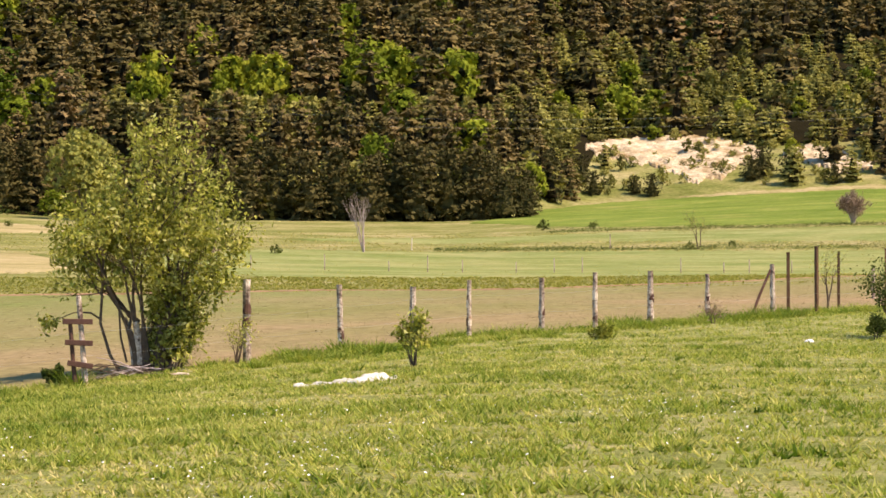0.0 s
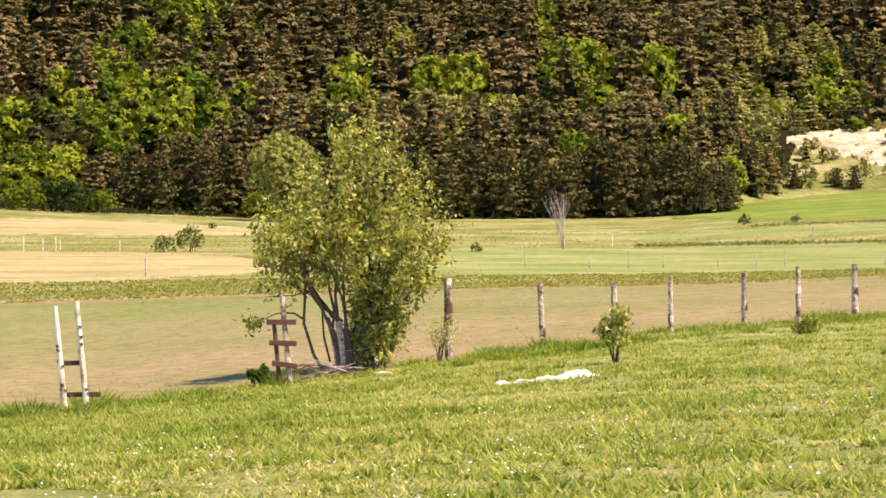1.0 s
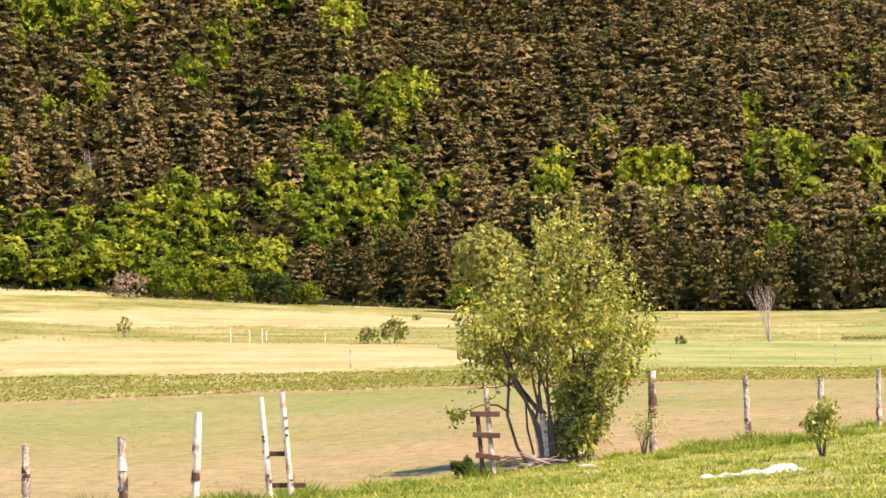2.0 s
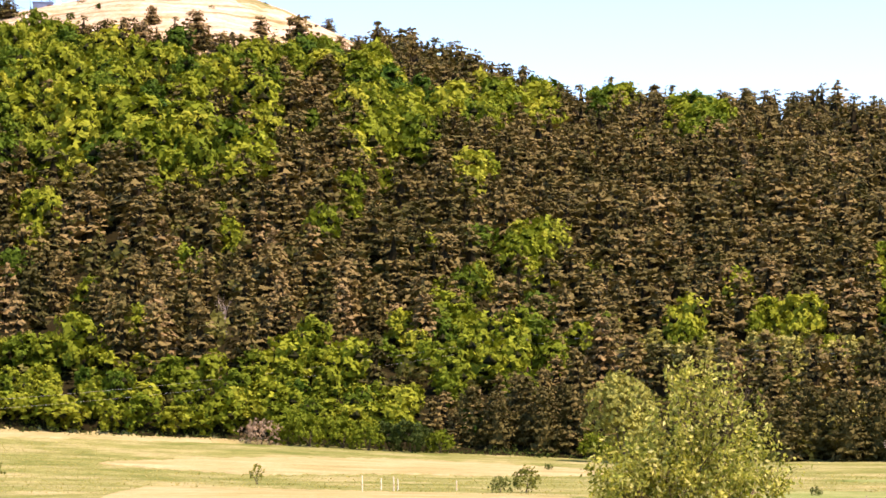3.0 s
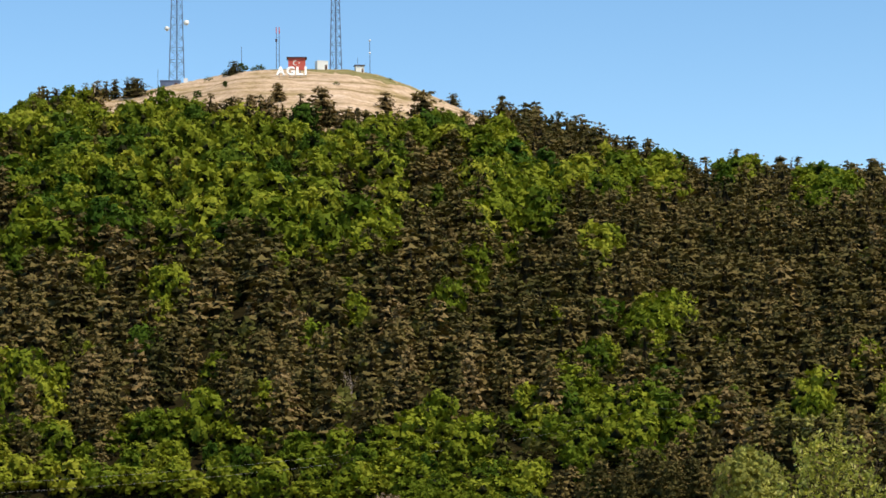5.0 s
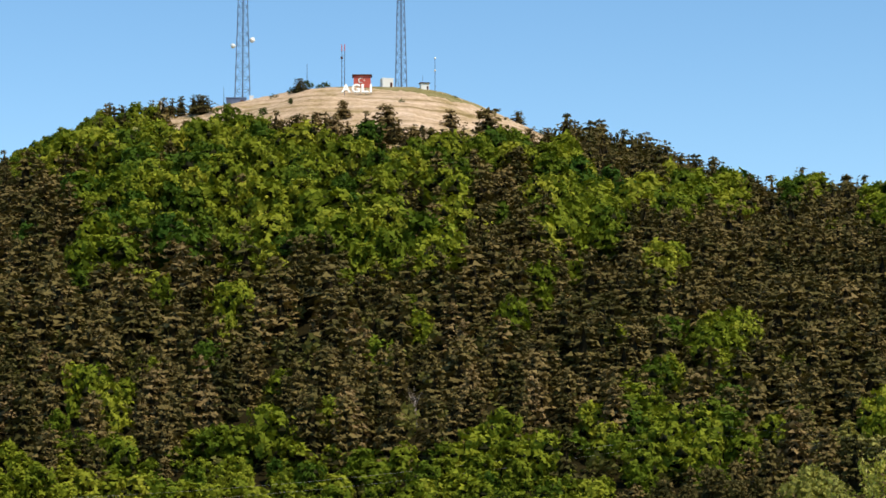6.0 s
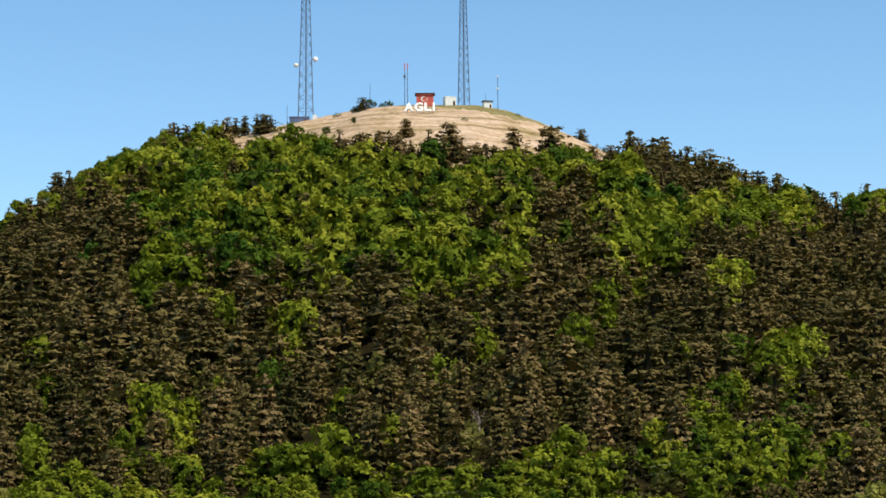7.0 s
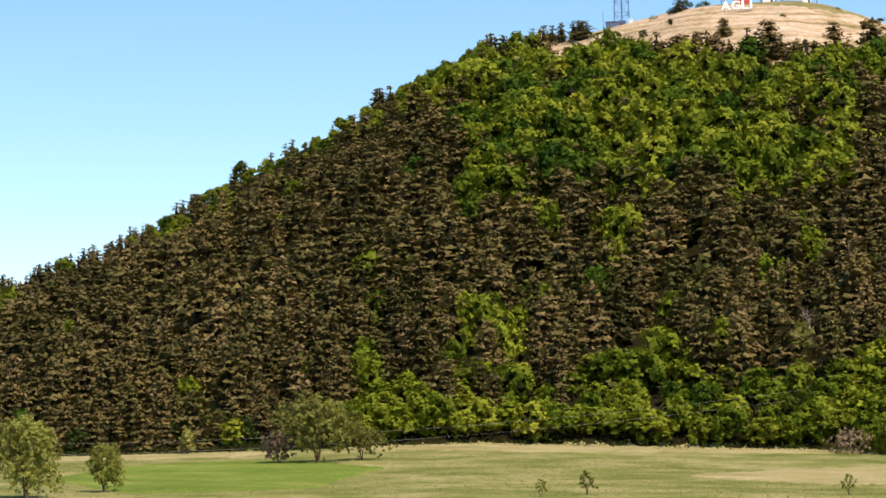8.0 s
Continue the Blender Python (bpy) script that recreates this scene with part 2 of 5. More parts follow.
ground = solid("ground", np.stack([gx, gy, land(gx, gy)], -1).reshape(-1, 3), gf[:, ::-1], M_FARGRASS, True)
tagged(ground, "rolling grassy ground rising into a hill", "ground", kind="structure")


def sheet(name, az, near, far, material, label, nu=160, nv=40, ragged=1.5, lift=.03, bumps=0.0, taper=0.0):
    """A field draped over the ground between two edges given over bearings."""
    a = np.linspace(az[0], az[-1], nu)
    r0, r1 = np.interp(a, az, near), np.interp(a, az, far)
    wob = lambda s: (np.sin(a * 9 + s) + np.sin(a * 23 + 2 * s) * .6 + np.sin(a * 57 + 3 * s) * .4) * ragged * .5
    r0, r1 = np.maximum(r0 + wob(1.0), 0), np.maximum(r1 + wob(4.0), r0 + .5)
    if taper:
        k = np.clip(np.minimum(a - a[0], a[-1] - a) / taper, 0, 1) ** .6
        mid = (r0 + r1) / 2
        r0, r1 = mid + (r0 - mid) * k, mid + (r1 - mid) * k + .05
    u = np.linspace(0, 1, nv)
    rr = r0[:, None] + (r1 - r0)[:, None] * u[None]
    aa = np.radians(a)[:, None] + 0 * rr
    x, y = rr * np.sin(aa), rr * np.cos(aa)
    z = land(x, y) + lift + .0004 * rr
    if bumps:
        z = z + bumps * (ripple(x, y, 9, 5.0) + .6 * ripple(x, y, 3.5, 6.0)) * (np.sin(u * math.pi)[None] ** .5)
    edge = np.ones_like(z)
    edge[:, -1] = 0
    if az[-1] - az[0] < 360:
        edge[:, 0] = edge[0] = edge[-1] = 0
    z = np.where(edge > 0, z, land(x, y) - .05)
    ob = solid(name, np.stack([x, y, z], -1).reshape(-1, 3), grid_faces(nu, nv)[:, ::-1], material, True)
    return tagged(ob, label, "field", kind="structure")


FENCE_A, FENCE_B = Vector((-11.8, 37.96)), Vector((9.14, 66.1))


def fence_r(az):
    """Distance to the fence's line at a bearing."""
    t = math.tan(radians(az))
    d = FENCE_B - FENCE_A
    u = (t * FENCE_A.y - FENCE_A.x) / (d.x - t * d.y)
    return (FENCE_A + d * u).length


paz = [-44, -30, -20, -14, -8, -3, 2, 7, 11, 15]
fr = [fence_r(max(min(a, 11), -24)) for a in paz]
sheet("pasture", [-180] + paz + [60, 180], [-2] * 13, [60] + [f + 1.0 for f in fr] + [70, 60], M_PASTURE, "rough spring grass of the near pasture", 540, 60, .8, .01)
sheet("bare_soil", [-8.35, -7.8, -7.0, -6.4], [45.0, 44.5, 44.5, 45.0], [45.8, 46.2, 46.2, 45.8], M_LOAM, "patch of bare reddish soil at the bush", 60, 14, .35, .03, .03, taper=.3)
sheet("tilled_field", paz, [f + 1.2 for f in fr], [107, 107, 107, 111, 109, 112, 110, 121, 142, 150], M_TILLED,
      "brown tilled field with thin green sprouts", 220, 80, 1.6)
sheet("furrow", paz, [105.2, 105.2, 105.2, 109.2, 107.2, 110.2, 108.2, 119, 140, 148], [107.6, 107.6, 107.6, 111.6, 109.6, 112.6, 110.6, 121.6, 142.6, 150.6], M_LOAM, "dark furrow along the tilled field's far edge", 220, 6, 1.6, .06)
sheet("green_meadow", [-8, -5, 0, 6, 12, 15], [160, 154, 153, 152, 152, 152], [250, 255, 256, 254, 250, 250], M_MOWN, "light green meadow past the tilled field", 160, 30, 3, .02, taper=4)
sheet("straw_field", [-21, -17.7, -13.7, -10, -8.4], [158, 155, 150, 162, 176], [247, 243, 231, 224, 190], M_STRAW,
      "pale dry stubble field", 160, 30, 2.5, taper=1.2)
sheet("pale_meadow", [-21, -17.6, -13.7, -9.6, -8.0], [300, 290, 302, 296, 310], [330, 345, 362, 352, 330], M_STRAW,
      "strip of pale dry meadow", 120, 24, 4, taper=4)
sheet("hay_strip", [-29.5, -27, -25, -22, -18, -16.5], [392, 383, 376, 382, 388, 394], [400, 402, 402, 404, 401, 398], M_STRAW, "strip of pale dry grass along the wood", 120, 16, 2, taper=1)
sheet("hay_strip", [-37, -34, -30.5], [384, 380, 384], [396, 396, 394], M_STRAW, "thin strip of pale dry grass along the wood", 80, 10, 2, taper=1)
sheet("far_meadow", [.6, 2.4, 4, 7, 10.5, 15, 18], [372, 350, 335, 325, 322, 322, 322], [390, 430, 446, 450, 446, 446, 446], M_MEADOW, "bright green meadow below the wood", 140, 24, 3, taper=1.8)
sheet("clover_meadow", [-36, -34, -32, -30, -28.2], [300, 285, 285, 287, 330], [350, 366, 370, 362, 345], M_MEADOW, "bright green meadow patch", 80, 20, 3, taper=1.5)
sheet("mown_strip", [-3.5, 1, 4, 7, 10.5, 15], [286, 283, 282, 275, 272, 272], [300, 302, 310, 312, 312, 312], M_MOWN, "strip of dry mown grass", 120, 14, 2, taper=3)

# ---------- trees ----------
def pine_form(rng, h=1.0, layers=8, arms=5, wide=.30, base=.10, crown=.7, pads=2, tufts_=5, size=.085, shag=.28):
    """A pine of height h: trunk, a core darkened to the crown's inner shade, and whorls of boughs that carry flat
    fluffy pads of needle tufts.
    Returns corners, triangles and the count of corners that are trunk or core."""
    V, T = [], []
    for k in range(5):
        a = k * 1.2566
        V.append((.016 * h * math.cos(a), .016 * h * math.sin(a), 0))
    V.append((0, 0, h * .85))
    T += [(k, (k + 1) % 5, 5) for k in range(5)]
    lean = rng.uniform(-.03, .03, 2)
    # solid core for the twiggy inside, to be coloured dark as its shade
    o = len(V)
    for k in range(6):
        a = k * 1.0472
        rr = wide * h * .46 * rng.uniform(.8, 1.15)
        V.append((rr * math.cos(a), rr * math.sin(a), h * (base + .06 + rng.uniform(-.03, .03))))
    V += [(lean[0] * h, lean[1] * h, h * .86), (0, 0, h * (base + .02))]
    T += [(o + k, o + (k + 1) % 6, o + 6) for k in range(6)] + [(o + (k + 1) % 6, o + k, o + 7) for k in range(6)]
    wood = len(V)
    for i in range(layers):
        f = min(max((i + rng.uniform(-.22, .22)) / (layers - .5), 0), .88)
        z = h * (base + (.98 - base) * f)
        reach = wide * h * (max(1 - f, 0) ** crown * .93 + .07) * min(1, .62 + f * 2.4)
        turn = rng.uniform(0, 6.28)
        n = max(2, int(round(arms * (1 - .5 * f))))
        for j in range(n):
            a = turn + 6.283 * (j + rng.uniform(-.35, .35)) / n
            L = reach * rng.uniform(.65, 1.15)
            rise = rng.uniform(-.18, .20) + .35 * f * f
            z1 = z + rng.uniform(-.03, .03) * h
            ca, sa = math.cos(a), math.sin(a)
            for k in range(pads):
                u = L * ((k + .75 + rng.uniform(-.15, .25)) / pads)
                v = rng.uniform(-.22, .22) * L
                big = h * size * rng.uniform(.75, 1.3) * (1 - .5 * f)
                for q in range(tufts_):
                    du, dv, dz = rng.normal(size=3) * (.42 * big, .80 * big, .13 * big)
                    uu, vv = u + du, v + dv
                    c = np.array([ca * uu - sa * vv + lean[0] * z, sa * uu + ca * vv + lean[1] * z, z1 + rise * uu + dz - .10 * (du * du + dv * dv) / big])
                    m = np.array([ca * .45, sa * .45, .9]) + rng.normal(size=3) * shag
                    m /= np.linalg.norm(m)
                    t = np.cross(m, rng.normal(size=3))
                    t /= np.linalg.norm(t)
                    w = np.cross(m, t)
                    r_ = big * rng.uniform(.5, .95)
                    o = len(V)
                    V += [tuple(c + t * r_), tuple(c - t * r_ * .5 + w * r_ * .75), tuple(c - t * r_ * .5 - w * r_ * .75)]
                    T.append((o, o + 1, o + 2))
    # the bushy leading shoot
    for q in range(9):
        f = rng.uniform(0, 1)
        t = rng.uniform(0, 6.283)
        c = np.array([lean[0] * h + .055 * h * (1.05 - f) * math.cos(t), lean[1] * h + .055 * h * (1.05 - f) * math.sin(t), h * (.80 + .155 * f)])
        m = np.array([math.cos(t), math.sin(t), .5]) + rng.normal(size=3) * .4
        m /= np.linalg.norm(m)
        a_ = np.cross(m, rng.normal(size=3) + [0, 0, 1])
        a_ /= np.linalg.norm(a_)
        w = np.cross(m, a_)
        r_ = .048 * h * rng.uniform(.7, 1.15)
        o = len(V)
        V += [tuple(c + w * r_), tuple(c - w * r_ * .5 + a_ * r_ * .75), tuple(c - w * r_ * .5 - a_ * r_ * .75)]
        T.append((o, o + 1, o + 2))
    return np.array(V), np.array(T), wood


def leafy_form(rng, h=1.0, clumps=80, leaves=8, wide=.38, low=.18, size=.075, lumps=9, open_=0.15, fuzz=.4, inside=True):
    """A broad-leaved crown: leaf clumps over the domes of its lobes, round a short trunk and cores darkened to the
    inner shade.
    """
    V, T = [], []
    for k in range(5):
        a = k * 1.2566
        V.append((.022 * h * math.cos(a), .022 * h * math.sin(a), 0))
    V.append((0, 0, h * .7))
    T += [(k, (k + 1) % 5, 5) for k in range(5)]
    lobes = []
    for i in range(lumps):
        a, f = 2.4 * i + rng.uniform(-.5, .5), ((i + rng.uniform(0, 1)) / lumps) ** .85
        zc = h * (low + .15 + (.70 - low) * f)
        rad = wide * h * math.sqrt(max(1 - (2 * f - .7) ** 2 / 1.75, .1)) * rng.uniform(.45, .74)
        lobes.append((rad * math.cos(a), rad * math.sin(a), zc, h * rng.uniform(.14, .22) * wide / .4))
    lobes.append((0, 0, h * .82, h * .16))
    # a core in each lobe, coloured dark for the shade behind the leaves
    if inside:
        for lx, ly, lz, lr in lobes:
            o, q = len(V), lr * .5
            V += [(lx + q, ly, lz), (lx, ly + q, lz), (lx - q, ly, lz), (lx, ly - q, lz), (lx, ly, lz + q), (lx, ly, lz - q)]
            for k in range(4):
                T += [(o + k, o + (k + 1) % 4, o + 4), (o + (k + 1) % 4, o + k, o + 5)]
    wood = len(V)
    for i in range(clumps):
        lx, ly, lz, lr = lobes[i % len(lobes)]
        d = rng.normal(size=3)
        d[2] = d[2] * .9 + .4
        d /= np.linalg.norm(d)
        c = np.array([lx, ly, lz]) + d * lr * (1 - open_ * rng.uniform(0, 2))
        for j in range(leaves):
            p = c + rng.normal(size=3) * h * size * .45
            n = d + rng.normal(size=3) * fuzz
            n /= np.linalg.norm(n)
            t = np.cross(n, rng.normal(size=3))
            t /= np.linalg.norm(t)
            b = np.cross(n, t)
            s = h * size * rng.uniform(.5, 1.0)
            o = len(V)
            V += [tuple(p + t * s), tuple(p - t * s * .5 + b * s * .7), tuple(p - t * s * .5 - b * s * .7)]
            T.append((o, o + 1, o + 2))
    return np.array(V), np.array(T), wood


rng = np.random.default_rng(7)
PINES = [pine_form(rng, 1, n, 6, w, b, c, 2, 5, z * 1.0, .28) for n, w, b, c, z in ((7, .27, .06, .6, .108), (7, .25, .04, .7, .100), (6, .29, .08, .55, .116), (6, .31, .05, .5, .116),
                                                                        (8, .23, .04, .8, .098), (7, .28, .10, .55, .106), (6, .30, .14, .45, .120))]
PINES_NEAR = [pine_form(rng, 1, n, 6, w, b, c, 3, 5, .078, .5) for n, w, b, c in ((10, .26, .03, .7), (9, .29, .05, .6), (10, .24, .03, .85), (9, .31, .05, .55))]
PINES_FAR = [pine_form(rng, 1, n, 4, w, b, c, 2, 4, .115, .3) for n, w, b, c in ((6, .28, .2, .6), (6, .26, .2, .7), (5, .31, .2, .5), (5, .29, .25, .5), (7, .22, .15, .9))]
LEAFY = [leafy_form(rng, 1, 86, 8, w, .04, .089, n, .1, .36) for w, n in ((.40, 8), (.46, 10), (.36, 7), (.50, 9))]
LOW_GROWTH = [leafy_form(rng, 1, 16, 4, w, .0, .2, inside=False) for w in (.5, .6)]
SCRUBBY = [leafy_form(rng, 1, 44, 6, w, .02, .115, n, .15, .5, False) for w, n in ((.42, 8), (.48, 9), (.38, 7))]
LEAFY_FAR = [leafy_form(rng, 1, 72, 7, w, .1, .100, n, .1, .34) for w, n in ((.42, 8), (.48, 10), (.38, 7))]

# where broad-leaved trees stand on the slope: bearing, rise and their half spreads, in degrees
UPPER_GREEN = [(-26.6, 9.87, .95, .54), (-25.1, 9.6, 1.1, .8), (-23.6, 9.5, 1.2, 1.2), (-22.0, 9.6, 1.2, 1.2), (-20.4, 9.35, 1.1, .95), (-18.75, 9.5, 1.1, .8), (-17.4, 9.75, .8, .54),
               (-15.9, 9.85, .8, .3), (-25.4, 8.7, .8, .7), (-24.05, 8.15, .95, .7), (-25.3, 7.25, .85, .65), (-22.45, 8.3, 1.2, .8), (-21.35, 7.5, .7, .54), (-23.0, 7.35, .7, .4),
               (-20.7, 8.3, .95, .8), (-19.3, 8.55, .95, .7), (-18.9, 7.6, .6, .75), (-17.8, 7.6, .7, .54), (-17.1, 8.4, .6, .6), (-19.9, 7.6, .47, .4)]
RIDGE_GREEN = [(-14.5, 8.9, .7, .8), (-14.25, 7.8, .8, .54), (-13.15, 8.45, .6, .6), (-13.45, 7.5, .4, .34), (-11.8, 8.55, .7, .4), (-10.35, 8.55, .4, .47), (-6.55, 8.2, .6, .54), (-12.2, 7.05, .47, .4),
               (-9.45, 9.05, .4, .2), (-8.25, 8.9, .6, .22), (-8.7, 8.65, .4, .27), (-27.2, 9.95, .8, .6), (-25.9, 10.1, .95, .6), (-24.5, 10.1, .95, .75), (-28.55, 9.15, .6, .36), (-29.65, 8.65, .6, .36),
               (-30.8, 8.1, .6, .34), (-31.9, 7.4, .6, .32), (-33.1, 6.75, .6, .3)]
BRIGHT = [(-10.6, 5.1, .8, .68), (-11.7, 4.5, .5, .5), (-18.55, 4.86, .5, .34), (-25.4, 4.0, .85, .5), (-25.0, 2.93, .54, .54), (-6.8, 5.2, .22, .34), (-26.1, 4.94, .34, .34), (-21.5, 3.35, .5, .45),
          (-20.15, 3.45, .47, .3), (-15.5, 5.9, .3, .27), (-5.6, 4.5, .28, .45), (-7.0, 3.13, .47, .45), (-4.7, 3.54, .65, .36), (-4.15, 3.3, .41, .32), (-.7, 3.75, .65, .4), (-1.8, 3.5, .54, .38),
          (.46, 3.67, .4, .4), (-14.9, 6.47, .26, .4), (-18.1, 5.5, .34, .34), (-22.65, 6.05, .54, .7), (-24.05, 6.4, .47, .27), (-27.3, 4.73, .3, .54), (-28.7, 3.28, .4, .54), (-2.3, 4.7, .25, .2)]
FOOT_GREEN = [(-22.6, 2.77, .7, .8), (-21.1, 2.35, .8, .7), (-23.65, 2.0, .8, .54), (-24.7, 2.1, .6, .54), (-19.5, 2.2, .9, .54), (-18.0, 2.2, 1.0, .6), (-16.7, 2.75, .7, .75), (-15.45, 2.65, .8, .75),
              (-13.95, 2.78, .85, .95), (-12.4, 3.1, .85, .8), (-12.9, 2.5, .6, .5), (-11.3, 2.85, .8, .7), (-9.85, 2.95, .68, .6), (-18.5, 1.8, 1.9, .7), (-16.1, 2.0, 1.6, .95), (-14.3, 2.3, 1.0, .95),
              (-28.6, 2.45, .68, .68), (-27.4, 2.0, .8, .68), (-24.8, 2.9, .34, .54), (-22.7, 1.9, 1.1, .8), (-20.9, 1.9, 1.2, .8), (-21.65, 3.45, .68, .45)]


def inside(patches, a, el, slack):
    return any(((a - p) / ra) ** 2 + ((el - q) / re) ** 2 < slack for p, q, ra, re in patches)


BARE_R = ([-24.6, -24.0, -23.3, -22.6, -21.4, -20.3, -18.7, -17.3, -16.5, -15.4, -14.4, -13.6], [2000, 750, 778, 778, 745, 722, 702, 712, 742, 785, 850, 2000])


def plant(forms, picks, where, heights, spread, tones, name, material, label, category):
    """Joins many trees of a few forms into one wood."""
    VV, TT, NN, at = [], [], [], 0
    turn = rng.uniform(0, 6.283, len(picks))
    for i, k in enumerate(picks):
        V, T, bark = forms[k]
        c, s, h = math.cos(turn[i]), math.sin(turn[i]), heights[i]
        w = h * spread[i]
        VV.append(np.stack([(V[:, 0] * c - V[:, 1] * s) * w + where[i][0], (V[:, 0] * s + V[:, 1] * c) * w + where[i][1], V[:, 2] * h + where[i][2]], 1))
        TT.append(T + at)
        at += len(V)
        # trunk and core take tone 0, which puts the crown's shade into colour
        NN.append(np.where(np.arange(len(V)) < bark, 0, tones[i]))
    ob = solid(name, np.concatenate(VV), np.concatenate(TT), material, False, np.concatenate(NN))
    return tagged(ob, label, category, kind="stuff")


def stand():
    kinds = {"pine": [], "pine_near": [], "pine_far": [], "leaf": [], "leaf_far": [], "scrub": [], "young": [], "low": []}
    step = 6.7
    xs, ys = np.meshgrid(np.arange(-720, 300, step), np.arange(250, 1100, step), indexing="ij")
    xs = xs + rng.uniform(-.45, .45, xs.shape) * step
    ys = ys + rng.uniform(-.45, .45, ys.shape) * step
    r, az = np.hypot(xs, ys), np.degrees(np.arctan2(xs, ys))
    zs = land(xs, ys)
    foot, top, bare = np.interp(az, *FOOT), np.interp(az, *RIDGE_R), np.interp(az, *BARE_R, left=2000, right=2000)
    keep = (az > -38.6) & (az < 11.6) & (r > foot + 4) & (r < top + 10) & ((r < bare) | ((az < -22.9) & (r > 852)))
    keep &= ~((az > 3.2) & (az < 10) & (r < 503 - 4 * np.abs(az - 5.5)) & (rng.uniform(0, 1, r.shape) < .93))
    keep &= ~((np.abs(az + 17.95) < .4) & (r > 424) & (r < 448)) & ~((np.abs(az + 15.96) < .3) & (r > 438) & (r < 461))
    # farther up, fewer and larger trees carry the slope
    keep &= rng.uniform(0, 1, r.shape) < np.interp(r, [400, 560, 900], [1, .9, .66])
    wave, small = ripple(xs, ys, 45, 1.3), ripple(xs, ys, 24, 6.1)
    for x, y, z, rr, a, lim, w, s in zip(xs[keep], ys[keep], zs[keep], r[keep], az[keep], bare[keep], wave[keep], small[keep]):
        low = float(np.interp(lim - rr, [0, 30, 120], [.55, .72, 1])) if rr < lim else .7
        el = math.degrees(math.atan2(z + 5 - EYE_Z, rr))
        u = rng.uniform()
        under = np.interp(a, *RIDGE_EL) - el
        if a < -21 and under < .5:
            low *= float(np.interp(a, [-31, -24], [.55, .8]))
        slack = 1.08 + .35 * w + .3 * s
        far = rr > 700
        edge = rr - float(np.interp(a, *FOOT)) < 22
        olive = a > 2.2 and el < 4.5 or a > -8.5 and 2.5 < el < 3.5
        ragged = a > -15.2 and under < .3
        deep = rng.uniform() < .16
        tone = rng.uniform(.16, .32) if deep else float(np.clip(rng.normal(.6, .2), .2, 1))
        if inside(BRIGHT, a, el, slack * .8):
            if u < .92:
                kinds["leaf"].append((x, y, z, rng.uniform(7.5, 11.5), rng.uniform(.8, 1.05), rng.uniform(.4, .85)))
        elif (inside(UPPER_GREEN, a, el, slack) or inside(RIDGE_GREEN, a, el, slack)) and u > .07:
            if a < -23.8 and under < .4:
                low *= .62 if a < -25.8 else .75
            if u < .82:
                kinds["leaf_far" if far else "leaf"].append((x, y, z, rng.uniform(7, 14.5) * low, rng.uniform(.85, 1.2), tone))
        elif inside(FOOT_GREEN, a, el, slack) and u > .06:
            if u < .97:
                kinds["leaf"].append((x, y, z, rng.uniform(5, 10.5) * (.75 if edge else 1), rng.uniform(.9, 1.25), float(np.clip(rng.normal(.55, .16), .2, 1))))
        elif olive and u < .8:
            kinds["young"].append((x, y, z, rng.uniform(4.5, 8.5), rng.uniform(1.1, 1.5), rng.uniform(.6, 1)))
        elif u > .965 and el < 8.5:
            kinds["leaf_far" if far else "leaf"].append((x, y, z, rng.uniform(6, 10), rng.uniform(.8, 1.1), rng.uniform(.15, .7)))
        else:
            kinds["pine_far" if far else "pine_near" if rr < 470 else "pine"].append((x, y, z, rng.uniform(8, 15.5) * low * (.75 if edge else 1) * (rng.uniform(.6, 1.25) if ragged else 1), rng.uniform(.9, 1.2),
                                                          float(np.clip(rng.normal(.46 if rr > 500 else .54, .22), .15, 1))))
    # the close front row along the wood's foot
    a = -40.5
    while a < 1.5:
        rr = float(np.interp(a, *FOOT)) + rng.uniform(.5, 5)
        p = spot(a, rr)
        green = -29.5 < a < -13.2 or rng.uniform() < .12
        if green and rng.uniform() < .9:
            kinds["leaf"].append((*p, rng.uniform(4.5, 8), rng.uniform(1.1, 1.5), float(np.clip(rng.normal(.6, .18), .2, 1))))
        elif a > -8.5:
            kinds["scrub"].append((*p, rng.uniform(4, 7.5), rng.uniform(.9, 1.3), rng.uniform(.1, .9)))
        else:
            kinds["pine_near"].append((*p, rng.uniform(6, 11), rng.uniform(1.0, 1.4), float(np.clip(rng.normal(.55, .2), .15, 1))))
        a += rng.uniform(.35, .75)
    # close growth in the green lower wood
    ax, ay = np.meshgrid(np.arange(-240, 30, 7.0), np.arange(330, 520, 7.0), indexing="ij")
    ax, ay = ax + rng.uniform(-3, 3, ax.shape), ay + rng.uniform(-3, 3, ay.shape)
    ar, aa, hz = np.hypot(ax, ay), np.degrees(np.arctan2(ax, ay)), land(ax, ay)
    lift = np.degrees(np.arctan2(hz + 3 - EYE_Z, ar))
    ok = (lift < 3.0) & (aa > -29) & (aa < -13.4) & (ar > np.interp(aa, *FOOT) + 4)
    for x, y, z in zip(ax[ok], ay[ok], hz[ok]):
        kinds["leaf_far"].append((x, y, z, rng.uniform(3.5, 6.5), rng.uniform(1.1, 1.5), float(np.clip(rng.normal(.6, .18), .2, 1))))
    # young scrub filling the wood's edge and the slope round the sandy banks
    for i in range(330):
        a = rng.uniform(-8, 11)
        rr = float(np.interp(a, *FOOT)) + (rng.uniform(6, 75) if a < 2 else rng.uniform(4, 95))
        if 3.2 < a < 10 and rr < 508 and rng.uniform() < .45:
            continue
        p = spot(a, rr)
        k = "leaf_far" if rng.uniform() < .12 else "scrub"
